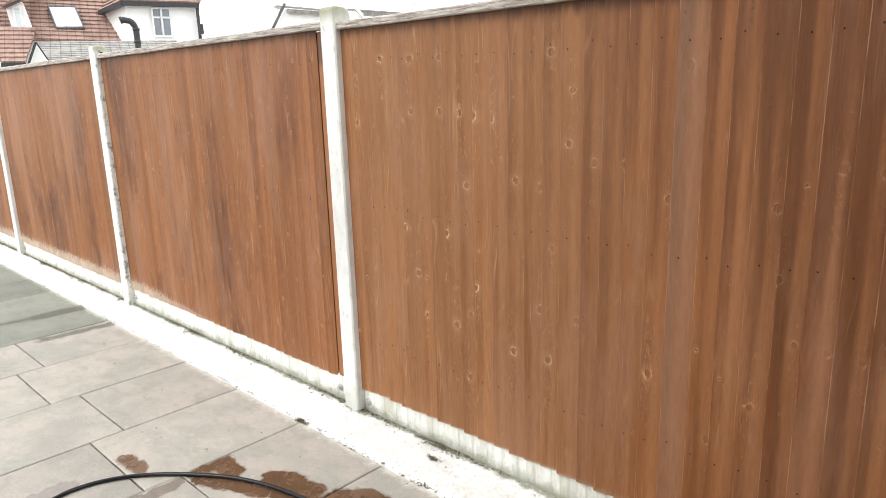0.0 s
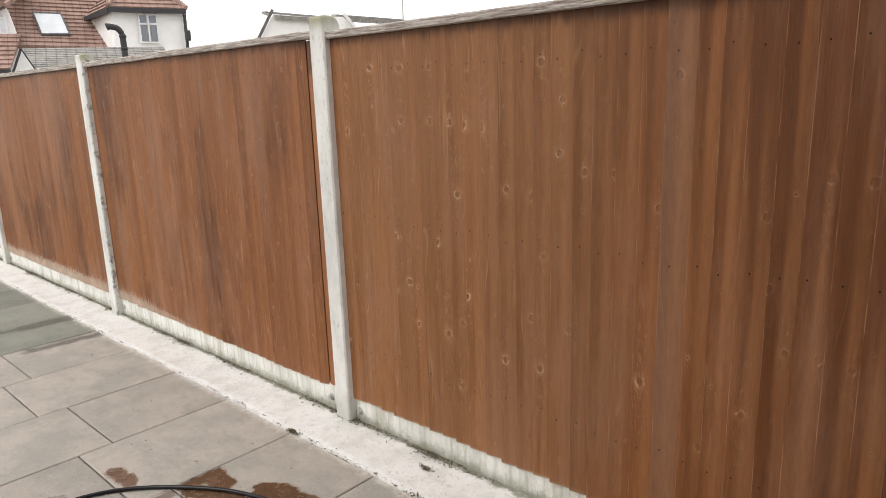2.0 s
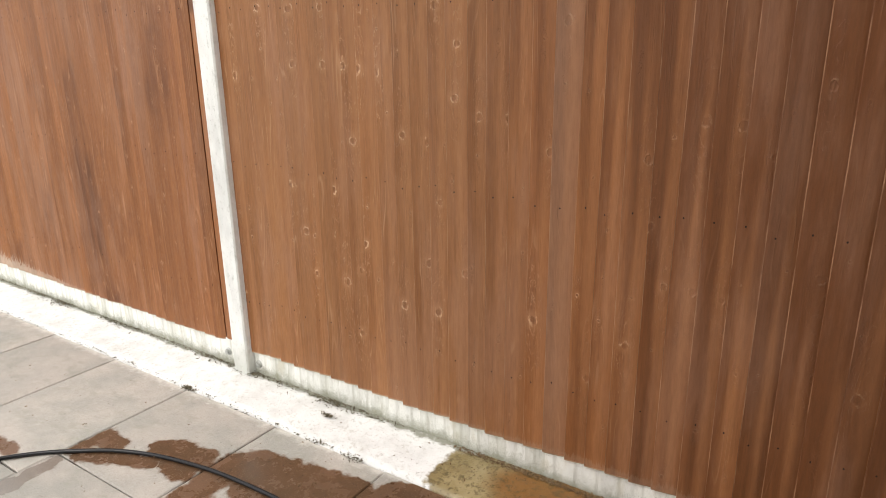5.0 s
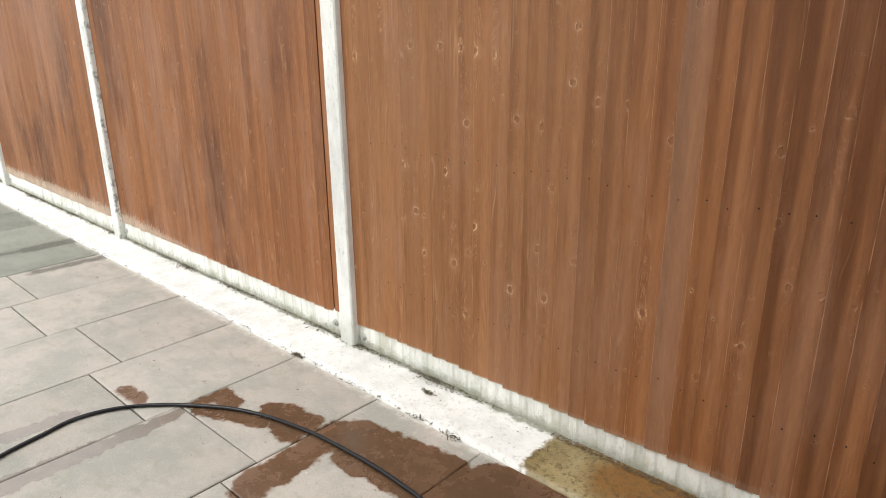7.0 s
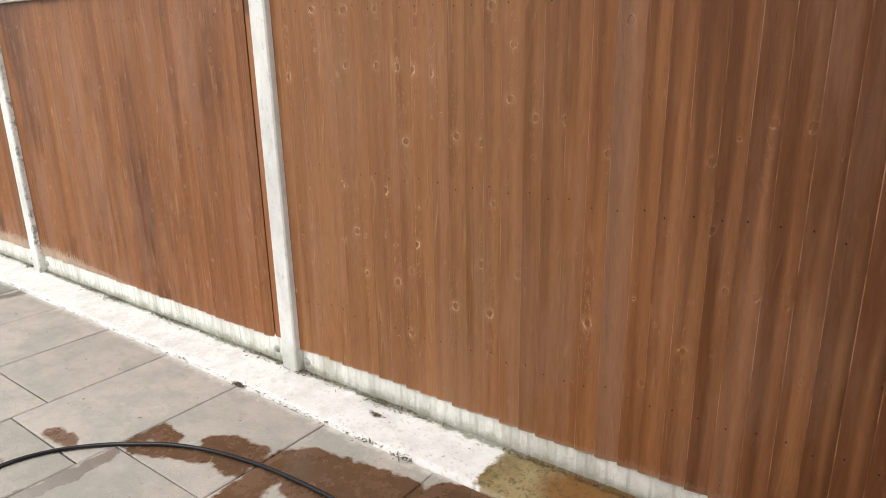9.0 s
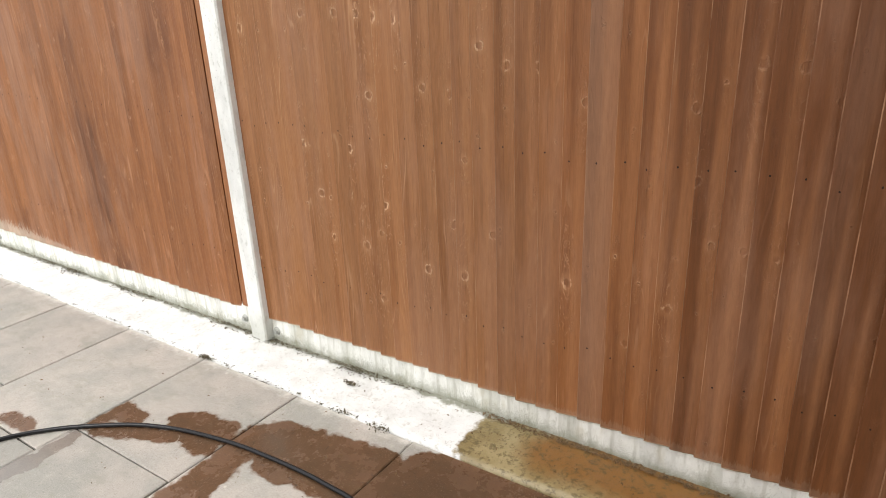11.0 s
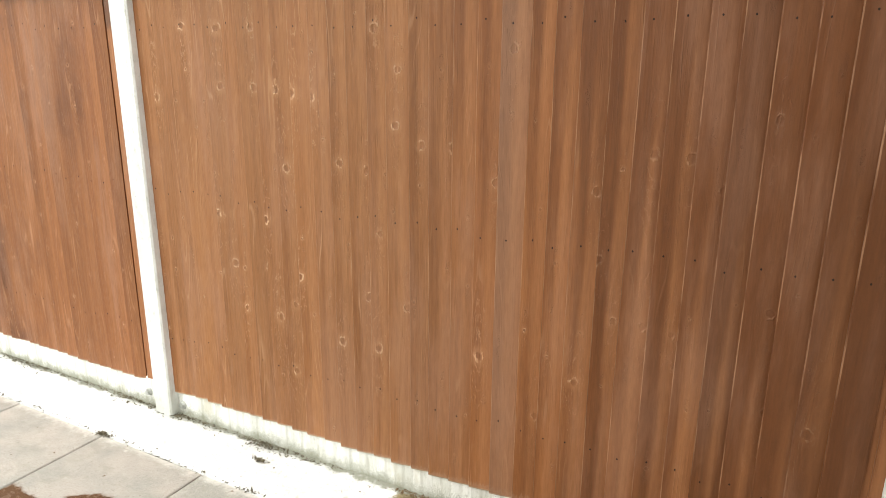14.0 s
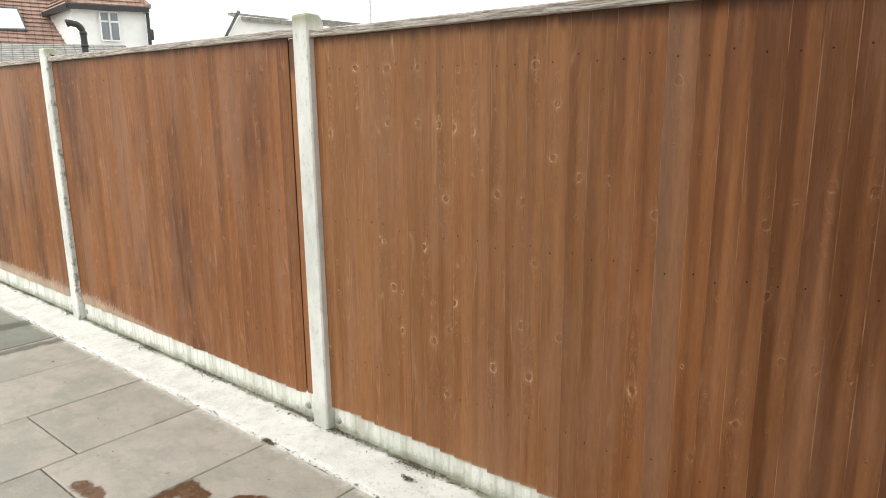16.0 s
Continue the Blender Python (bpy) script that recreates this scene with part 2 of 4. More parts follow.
def concrete(name, base, dirt, green=0.3, streaks=False):
    """Cast concrete with pits, stains and algae; streaks adds the run-off bands under the boards."""
    g = Graph(name)
    w, r = g.place(), g.chance()
    q = g.vec("ADD", g.coords(), g.join(0.0, 0.0, g.math("MULTIPLY", r, 13.0)))
    big = g.noise(g.vec("MULTIPLY", q, (9.0, 9.0, 3.0)), 1.0, 5.0, 0.65)
    pit = g.noise(q, 170.0, 3.0, 0.7)
    grit = g.noise(q, 38.0, 5.0, 0.7)
    c = g.mix(g.step(big, 0.35, 0.7), base, tuple(v * 0.80 for v in base))
    c = g.mix(g.math("MULTIPLY", g.step(grit, 0.55, 0.75), 0.45), c, dirt)
    c = g.mix(g.math("MULTIPLY", g.step(pit, 0.66, 0.74), 0.8), c, tuple(v * 0.35 for v in dirt))
    patch = g.noise(g.vec("MULTIPLY", q, (26.0, 26.0, 12.0)), 1.0, 6.0, 0.75)
    c = g.mix(g.math("MULTIPLY", g.step(patch, 0.56, 0.68), 0.5), c, tuple(v * 0.8 for v in dirt))
    x, _, z = g.split(w)
    if streaks:
        cell = g.math("FLOOR", g.math("DIVIDE", x, 0.081))
        n = g.tree.nodes.new("ShaderNodeTexWhiteNoise")
        n.noise_dimensions = "1D"
        g.put(n.inputs["W"], cell)
        wob = g.noise(g.vec("MULTIPLY", w, (45.0, 45.0, 9.0)), 1.0, 4.0, 0.65)
        band = g.math("ADD", n.outputs["Value"], g.math("MULTIPLY_ADD", wob, 1.8, -0.9))
        c = g.mix(g.math("MULTIPLY", g.step(band, 0.35, 1.0), 0.4), c, (0.40, 0.41, 0.335))
        at = g.math("ADD", g.math("FRACT", g.math("DIVIDE", x, 0.081)), g.math("MULTIPLY_ADD", wob, 0.24, -0.12))
        drip = g.math("MULTIPLY", g.step(g.math("ABSOLUTE", g.math("SUBTRACT", at, 0.5)), 0.13, 0.02), g.step(wob, 0.30, 0.55))
        c = g.mix(g.math("MULTIPLY", drip, 0.36), c, (0.33, 0.325, 0.25))
        rust = g.step(g.noise(g.vec("MULTIPLY", w, (7.0, 7.0, 3.0)), 1.0, 4.0, 0.7), 0.55, 0.68)
        c = g.mix(g.math("MULTIPLY", rust, 0.30), c, (0.42, 0.37, 0.22))
        low = g.noise(g.vec("MULTIPLY", w, (16.0, 16.0, 16.0)), 1.0, 5.0, 0.7)
        moss = g.step(g.math("ADD", z, g.math("MULTIPLY", low, -0.13)), -0.01, -0.06)
        c = g.mix(g.math("MULTIPLY", moss, 0.5), c, (0.20, 0.205, 0.13))
        dense = g.step(g.math("ADD", z, g.math("MULTIPLY", low, -0.08)), 0.09, -0.05, 0.0, 0.24)
        peck = g.noise(w, 240.0, 5.0, 0.8)
        c = g.mix(g.math("MULTIPLY", g.step(g.math("ADD", peck, dense), 0.60, 0.74), 0.6), c, (0.20, 0.20, 0.135))
    else:
        low = g.noise(g.vec("MULTIPLY", w, (12.0, 12.0, 3.0)), 1.0, 4.0)
        moss = g.step(g.math("ADD", z, g.math("MULTIPLY", low, -0.4)), 0.0, -0.16)
        c = g.mix(g.math("MULTIPLY", moss, green), c, (0.17, 0.18, 0.10))
        top = g.step(z, 1.86, 1.94)
        c = g.mix(g.math("MULTIPLY", top, g.step(low, 0.3, 0.55)), c, (0.34, 0.34, 0.24))
        # faces towards +x are tinted slightly greyer
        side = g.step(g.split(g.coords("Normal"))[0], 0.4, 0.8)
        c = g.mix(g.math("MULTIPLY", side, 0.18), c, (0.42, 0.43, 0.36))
        # black algae along the side arris of some posts
        alg = g.math("MULTIPLY", g.step(g.noise(g.vec("MULTIPLY", q, (20.0, 20.0, 14.0)), 1.0, 5.0, 0.75), 0.48, 0.62),
                     g.step(g.split(g.coords())[0], 0.028, 0.05))
        c = g.mix(g.math("MULTIPLY", alg, g.math("MULTIPLY", g.step(x, -4.2, -3.8), g.step(g.math("FRACT", g.math("MULTIPLY", x, 0.1818)), 0.3, 0.6, 0.08, 0.85))), c, (0.06, 0.06, 0.04))
    h = g.math("ADD", g.math("MULTIPLY", pit, 0.5), grit)
    return g.done(c, 0.88, g.bump(h, 0.35, 0.003))


WET = [((-0.43, -1.005), (-0.28, -0.995), 0.036), ((-0.062, -0.85), (-0.058, -0.71), 0.036), ((-0.03, -0.745), (0.04, -0.735), 0.046),
       ((0.0, -0.85), (0.12, -0.79), 0.044), ((0.12, -0.79), (0.27, -0.735), 0.036), ((0.24, -0.64), (0.42, -0.62), 0.074), ((0.34, -0.685), (0.44, -0.70), 0.05),
       ((0.565, -0.57), (0.60, -1.0), 0.078), ((0.63, -0.53), (1.05, -0.465), 0.105), ((0.72, -0.60), (1.1, -0.585), 0.10), ((1.31, -0.44), (1.30, -2.0), 0.19),
       ((1.78, -0.90), (1.72, -2.6), 0.60), ((1.36, -0.42), (3.0, -0.42), 0.18)]
PUDDLE = [((-0.06, -0.94), (-0.045, -1.1), 0.042), ((-0.05, -1.1), (-0.06, -1.3), 0.05), ((-0.065, -1.3), (-0.07, -1.7), 0.062), ((-0.385, -1.27), (-0.40, -1.5), 0.048)]
DAMP = [((-2.98, -0.30), (-3.0, -0.6), 0.07), ((-2.99, -0.55), (-3.03, -0.88), 0.028), ((-2.41, -0.30), (-2.43, -0.74), 0.045)]


def slab_stone(name, base, alt):
    """Pressed concrete paving, gritty and blotched, with drying wet patches."""
    g = Graph(name)
    w, r = g.place(), g.chance()
    q = g.vec("ADD", w, g.join(0.0, 0.0, g.math("MULTIPLY", r, 20.0)))
    grit = g.noise(q, 190.0, 5.0, 0.8)
    mid = g.noise(q, 26.0, 6.0, 0.75)
    big = g.noise(q, 3.2, 4.0, 0.6)
    c = g.mix(g.step(big, 0.35, 0.65), base, alt)
    c = g.mix(g.math("MULTIPLY", g.step(mid, 0.5, 0.75), 0.35), c, tuple(v * 1.35 for v in base))
    c = g.mix(g.math("MULTIPLY", g.step(mid, 0.42, 0.28), 0.35), c, tuple(v * 0.62 for v in base))
    c = g.mix(g.math("MULTIPLY", g.step(grit, 0.52, 0.66), 0.34), c, (0.58, 0.54, 0.48))
    c = g.mix(g.math("MULTIPLY", g.step(grit, 0.47, 0.36), 0.42), c, (0.13, 0.11, 0.09))
    cloud = g.noise(g.vec("MULTIPLY", q, (1.0, 1.7, 1.0)), 9.0, 6.0, 0.7)
    c = g.mix(g.math("MULTIPLY", g.step(cloud, 0.50, 0.68), 0.5), c, tuple(v * k for v, k in zip(base, (0.66, 0.72, 0.66))))
    speck = g.noise(q, 70.0, 3.0, 0.7)
    c = g.mix(g.math("MULTIPLY", g.step(speck, 0.66, 0.72), 0.6), c, (0.11, 0.105, 0.085))
    smear = g.step(g.math("ADD", g.split(w)[1], g.math("MULTIPLY_ADD", mid, 0.12, -0.06)), -0.325, -0.265)
    c = g.mix(g.math("MULTIPLY", smear, 0.75), c, (0.66, 0.64, 0.58))
    fleck = g.voronoi(q, 6.0)[0]
    c = g.mix(g.math("MULTIPLY", g.step(fleck, 0.055, 0.035), 0.7), c, (0.55, 0.52, 0.46))
    c = g.mix(1.0, c, g.join(*[g.math("MULTIPLY_ADD", r, 0.24, 0.88)] * 3), "MULTIPLY")
    flat = g.vec("MULTIPLY", w, (1, 1, 0))
    warp = g.vec("SUBTRACT", g.noise(flat, 13.0, 6.0, 0.62, "Color"), (0.5, 0.5, 0.5))
    flat = g.vec("ADD", flat, g.vec("MULTIPLY", warp, (0.11, 0.11, 0.0)))
    wet = g.step(g.wet(flat, WET), 0.012, -0.006)
    pool = g.step(g.wet(flat, PUDDLE), 0.008, -0.012)
    damp = g.math("MULTIPLY", g.step(g.wet(flat, DAMP), 0.03, -0.03), g.step(mid, 0.3, 0.55, 0.4, 0.8))
    depth = g.noise(q, 5.0, 6.0, 0.72)
    wetc = g.mix(g.step(depth, 0.35, 0.65), (0.052, 0.028, 0.016), (0.125, 0.060, 0.032))
    wetc = g.mix(0.55, wetc, g.mix(1.0, c, (0.36, 0.22, 0.13), "MULTIPLY"))
    wetc = g.mix(g.math("MULTIPLY", g.step(grit, 0.55, 0.66), 0.42), wetc, (0.34, 0.27, 0.21))
    wetc = g.mix(g.math("MULTIPLY", g.step(speck, 0.60, 0.70), 0.7), wetc, (0.03, 0.02, 0.014))
    c = g.mix(damp, c, (0.085, 0.08, 0.065))
    c = g.mix(wet, c, wetc)
    c = g.mix(pool, c, g.mix(1.0, c, (0.62, 0.57, 0.55), "MULTIPLY"))
    film = g.step(depth, 0.42, 0.60, 0.16, 0.38)
    rough = g.mix(wet, (0.82, 0.82, 0.82), g.join(film, film, film))
    rough = g.mix(pool, rough, (0.04, 0.04, 0.04))
    h = g.math("MULTIPLY", g.math("ADD", grit, mid), g.math("SUBTRACT", 1.0, g.math("MULTIPLY", g.math("MAXIMUM", wet, pool), 0.5)))
    return g.done(c, rough, g.bump(h, 0.3, 0.002))


def strip_cement():
    """Rough pale cement haunching, scuffed, with an olive-brown wet stretch."""
    g = Graph("pale_cement")
    w = g.place()
    big = g.noise(w, 6.0, 5.0, 0.65)
    mid = g.noise(w, 45.0, 5.0, 0.7)
    c = g.mix(g.step(big, 0.4, 0.7), (0.75, 0.75, 0.725), (0.63, 0.63, 0.60))
    c = g.mix(g.math("MULTIPLY", g.step(mid, 0.52, 0.68), 0.55), c, (0.45, 0.43, 0.37))
    spot = g.noise(w, 95.0, 4.0, 0.7)
    c = g.mix(g.math("MULTIPLY", g.step(spot, 0.62, 0.70), 0.7), c, (0.20, 0.19, 0.15))
    y = g.split(w)[1]
    rim = g.step(g.math("ADD", y, g.math("MULTIPLY", g.noise(w, 19.0, 5.0, 0.75), 0.10)), 0.012, 0.04)
    c = g.mix(g.math("MULTIPLY", rim, 0.8), c, (0.16, 0.16, 0.10))
    flat = g.vec("MULTIPLY", w, (1, 1, 0))
    warp = g.vec("SUBTRACT", g.noise(flat, 9.0, 5.0, 0.62, "Color"), (0.5, 0.5, 0.5))
    flat = g.vec("ADD", flat, g.vec("MULTIPLY", warp, (0.16, 0.16, 0.0)))
    wet = g.step(g.wet(flat, [((1.40, -0.15), (4.0, -0.15), 0.165)]), 0.015, -0.01)
    core = g.step(g.wet(flat, [((1.58, -0.09), (4.0, -0.09), 0.105)]), 0.07, -0.05)
    wc = g.mix(g.step(big, 0.35, 0.65), (0.23, 0.175, 0.075), (0.33, 0.265, 0.135))
    wc = g.mix(core, wc, (0.215, 0.10, 0.024))
    wc = g.mix(g.math("MULTIPLY", g.step(mid, 0.48, 0.66), 0.75), wc, (0.085, 0.06, 0.02))
    c = g.mix(wet, c, wc)
    rough = g.mix(wet, (0.9, 0.9, 0.9), (0.35, 0.35, 0.35))
    return g.done(c, rough, g.bump(g.math("ADD", mid, big), 0.5, 0.006))


def plain(name, color, rough=0.6, var=0.25, scale=8.0, metal=0.0, bump=0.15):
    g = Graph(name)
    n = g.noise(g.coords(), scale, 5.0, 0.65)
    c = g.mix(g.step(n, 0.3, 0.7), tuple(v * (1 - var) for v in color), tuple(min(1, v * (1 + var * 0.5)) for v in color))
    return g.done(c, rough, g.bump(n, bump, 0.004), metal)


def roof_tile(name, a, b):
    g = Graph(name)
    q = g.coords()
    n = g.noise(g.vec("MULTIPLY", q, (4.0, 1.5, 5.0)), 1.0, 4.0, 0.7)
    m = g.noise(q, 1.1, 3.0)
    c = g.mix(g.step(n, 0.35, 0.65), a, b)
    c = g.mix(g.math("MULTIPLY", g.step(m, 0.5, 0.7), 0.5), c, tuple(v * 0.7 for v in a))
    # side laps of the tiles
    lap = g.step(g.math("ABSOLUTE", g.math("SUBTRACT", g.math("FRACT", g.math("MULTIPLY", g.split(q)[0], 3.3)), 0.5)), 0.10, 0.03)
    c = g.mix(g.math("MULTIPLY", lap, 0.5), c, tuple(v * 0.45 for v in a))
    return g.done(c, 0.85, g.bump(n, 0.3, 0.02))


def glass_pane():
    g = Graph("window_glass")
    n = g.noise(g.coords(), 0.8, 2.0)
    return g.done(g.mix(n, (0.10, 0.12, 0.14), (0.22, 0.25, 0.28)), 0.04, specular=0.9)


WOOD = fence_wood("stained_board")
GATE_WOOD = fence_wood("gate_board", (0.46, 0.43, 0.40))
WOOD_PALE = fence_wood("faded_board", (1.0, 1.0, 1.02), 0.42)
CAP = weathered_wood("weathered_capping", (0.17, 0.135, 0.11), (0.62, 0.58, 0.53))
NAIL = plain("rusty_nail", (0.022, 0.012, 0.008), 0.95)
POST = concrete("post_concrete", (0.79, 0.80, 0.77), (0.44, 0.45, 0.39))
GRAVEL = concrete("gravel_board_concrete", (0.83, 0.84, 0.79), (0.44, 0.44, 0.36), streaks=True)
BOLT = plain("dull_bolt_steel", (0.42, 0.43, 0.40), 0.6, metal=0.4)
SLAB = slab_stone("buff_paving", (0.392, 0.355, 0.312), (0.298, 0.290, 0.256))
SLAB_GREY = slab_stone("grey_paving", (0.232, 0.244, 0.206), (0.190, 0.202, 0.170))
CEMENT = strip_cement()
BED = plain("joint_dirt", (0.045, 0.04, 0.032), 0.95, scale=60.0)
RUBBER = plain("black_rubber", (0.010, 0.010, 0.011), 0.17, scale=90.0, bump=0.1)
RUBBER.node_tree.nodes["Principled BSDF"].inputs["Specular IOR Level"].default_value = 0.28
RENDER = plain("white_render", (0.90, 0.90, 0.89), 0.85, 0.05, 3.0)
BLACK = plain("black_paint", (0.03, 0.03, 0.034), 0.5)
UPVC = plain("white_frame", (0.82, 0.82, 0.82), 0.35, 0.04)
GLASS = glass_pane()
# pale pane colour with the reflected sky painted into it
SKY_PANE = plain("painted_sky_pane", (0.66, 0.70, 0.73), 0.08, 0.1, 2.0, bump=0.0)
TILE = roof_tile("red_brown_tile", (0.27, 0.17, 0.135), (0.38, 0.26, 0.215))
TILE_GREY = roof_tile("grey_tile", (0.24, 0.235, 0.22), (0.36, 0.345, 0.32))
TILE_DARK = roof_tile("dark_slate", (0.10, 0.10, 0.105), (0.16, 0.155, 0.155))
BRICK = plain("brown_brick", (0.27, 0.21, 0.175), 0.9, 0.45, 5.0)
MOSS = plain("dark_moss", (0.125, 0.105, 0.065), 0.95, 0.6, 90.0)
LITTER = plain("dead_leaf", (0.17, 0.105, 0.05), 0.9, 0.5, 120.0)
EARTH = plain("bare_ground", (0.30, 0.28, 0.23), 0.95, 0.4, 2.0)


# ---- building helpers ----
def thing(name, m, label, category, group="", kind=""):
    """An Empty at the base of a thing."""
    ob = new(name)
    ob.empty_display_size = 0.1
    ob.matrix_basis = m
    return tagged(ob, label, category, group, kind)


def reach(ob):
    return reach(ob.parent) @ ob.matrix_basis if ob.parent else ob.matrix_basis.copy()


def mesh_of(name, bm, *materials):
    bmesh.ops.recalc_face_normals(bm, faces=bm.faces)
    me = bpy.data.meshes.new(name)
    bm.to_mesh(me)
    bm.free()
    for m in materials:
        me.materials.append(m)
    return me


def part(name, bm, material, parent, label=""):
    """One mesh, drawn in world metres, under a thing or a part."""
    bm.transform(reach(parent).inverted())
    ob = new(name, mesh_of(name, bm, material))
    ob.parent = parent
    return tagged(ob, label)


def box(bm, lo, hi, m=None, bevel=0.0):
    r = bmesh.ops.create_cube(bm, size=1)["verts"]
    bmesh.ops.transform(bm, verts=r, matrix=Matrix.LocRotScale([(a + b) / 2 for a, b in zip(lo, hi)], None, [b - a for a, b in zip(lo, hi)]))
    if bevel:
        edges = list({e for v in r for e in v.link_edges})
        r = list({v for f in bmesh.ops.bevel(bm, geom=edges, offset=bevel, segments=2, affect="EDGES")["faces"] for v in f.verts} | {v for v in r if v.is_valid})
    if m:
        bmesh.ops.transform(bm, verts=r, matrix=m)
    return r


def solid(bm, base, top):
    """A closed prism between two rings of equal length."""
    a, b = [bm.verts.new(p) for p in base], [bm.verts.new(p) for p in top]
    n = len(a)
    bm.faces.new(a[::-1])
    bm.faces.new(b)
    for i in range(n):
        bm.faces.new((a[i], a[(i + 1) % n], b[(i + 1) % n], b[i]))


def tube(bm, points, r, sides=10, caps=True):
    pts = [Vector(p) for p in points]
    rings = []
    for i, p in enumerate(pts):
        d = (pts[min(i + 1, len(pts) - 1)] - pts[max(i - 1, 0)]).normalized()
        up = Vector((0, 0, 1)) if abs(d.z) < 0.95 else Vector((1, 0, 0))
        s = d.cross(up).normalized()
        u = s.cross(d)
        rings.append([bm.verts.new(p + r * (math.cos(k * math.tau / sides) * s + math.sin(k * math.tau / sides) * u)) for k in range(sides)])
    for a, b in zip(rings, rings[1:]):
        for k in range(sides):
            bm.faces.new((a[k], a[(k + 1) % sides], b[(k + 1) % sides], b[k])).smooth = True
    if caps:
        bm.faces.new(rings[0][::-1])
        bm.faces.new(rings[-1])


def spline(points, n=10):
    """A smooth line through the points."""
    pts = [Vector(p) for p in points]
    out = []
    for i in range(len(pts) - 1):
        a, b, c, d = pts[max(i - 1, 0)], pts[i], pts[i + 1], pts[min(i + 2, len(pts) - 1)]
        for k in range(n):
            t = k / n
            out.append(0.5 * ((2 * b) + (c - a) * t + (2 * a - 5 * b + 4 * c - d) * t * t + (3 * b - a - 3 * c + d) * t ** 3))
    return out + [pts[-1]]


# ---- ground ----
bm = bmesh.new()
box(bm, (-400, -400, -0.4), (400, 400, -0.045))
tagged(new("ground", mesh_of("ground", bm, EARTH)), "bare brown ground under and around the paving", "ground", kind="structure")

pavement = thing("pavement", pose(0, 0, -0.045), "buff and grey concrete slabs with dark open joints, partly wet", "paving", kind="structure")
bm = bmesh.new()
box(bm, (-15, -4.2, -0.06), (6.2, -0.1, -0.014))
part("joint_bed", bm, BED, pavement, "dark dirt in the slab joints")

# ---- the cement strip along the fence ----
bm = bmesh.new()
NX, NY = 1400, 9
rows = []
for i in range(NX + 1):
    x = -14.5 + 20.3 * i / NX
    front = -0.272 + 0.012 * (noise.noise((x * 2.1, 0, 0))) + 0.007 * noise.noise((x * 17, 3, 0)) + 0.008 * noise.noise((x * 48, 9, 0))
    row = []
    for j in range(NY + 1):
        f = j / NY
        y = 0.03 + (front - 0.03) * f
        z = 0.013 - 0.006 * f + 0.005 * noise.noise((x * 5, y * 9, 1)) + 0.004 * noise.noise((x * 22, y * 26, 2)) + 0.0025 * noise.noise((x * 60, y * 60, 5))
        row.append(bm.verts.new((x, y, z)))
    row.append(bm.verts.new((x, front - 0.004, -0.03)))
    rows.append(row)
for a, b in zip(rows, rows[1:]):
    for j in range(NY + 1):
        bm.faces.new((a[j], a[j + 1], b[j + 1], b[j])).smooth = True
tagged(new("cement_strip", mesh_of("cement_strip", bm, CEMENT)), "rough white cement strip along the foot of the fence, wet and brown at one end", "paving", kind="structure")


# ---- concrete posts ----
def post_mesh():
    """Cast post with chamfered arrises and a rounded weathered top."""
    bm = bmesh.new()
    half, front, back, top, c = 0.052, -0.045, 0.055, 1.945, 0.007
    ring = []
    prof = [(front, -0.3), (front, 0.6), (front, 1.2), (front, top - 0.018)]
    prof += [(front + 0.014 * (1 - math.cos(a)), top - 0.018 + 0.018 * math.sin(a)) for a in (0.4, 0.8, 1.2, 1.57)]
    prof += [(back - 0.042 * (1 - math.cos(a)), top - 0.055 + 0.055 * math.sin(a)) for a in (1.57, 1.2, 0.8, 0.4, 0.0)]
    prof += [(back, -0.3)]
    cy = (front + back) / 2
    loops = []
    for x, inset in ((-half, c), (-half + c, 0), (half - c, 0), (half, c)):
        loop = []
        for y, z in prof:
            yy = y + inset * (1 if y < cy else -1)
            loop.append(bm.verts.new((x, yy, z - (inset * 0.8 if z > 1.5 else 0))))
        loops.append(loop)
    n = len(prof)
    bm.faces.new(loops[0])
    bm.faces.new(loops[-1][::-1])
    for a, b in zip(loops, loops[1:]):
        for k in range(n):
            bm.faces.new((a[k], b[k], b[(k + 1) % n], a[(k + 1) % n]))
    return mesh_of("fence_post", bm, POST)


def hole_mesh():
    """A dark cast-in sleeve near the top of a post."""
    bm = bmesh.new()
    bmesh.ops.create_cone(bm, cap_ends=True, segments=12, radius1=0.010, radius2=0.010, depth=0.003)
    bm.transform(pose(0.0525, 0.004, 1.893, 0, 90, 0))
    return mesh_of("bolt_hole", bm, NAIL)


POST_ME, HOLE_ME = post_mesh(), hole_mesh()
for x, lean in ((0.0, -0.2), (2.785, 0.3), (5.55, 0.0), (-2.755, 0.0), (-5.5, 0.3), (-7.32, 0.2), (-8.3, 0.0), (-11.05, 0.0), (-13.8, 0.0)):
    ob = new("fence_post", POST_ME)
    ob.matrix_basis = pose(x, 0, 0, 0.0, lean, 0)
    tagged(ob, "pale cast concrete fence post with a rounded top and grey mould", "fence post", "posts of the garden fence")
    if x == -2.755:
        hole = new("bolt_hole", HOLE_ME)
        hole.parent = ob


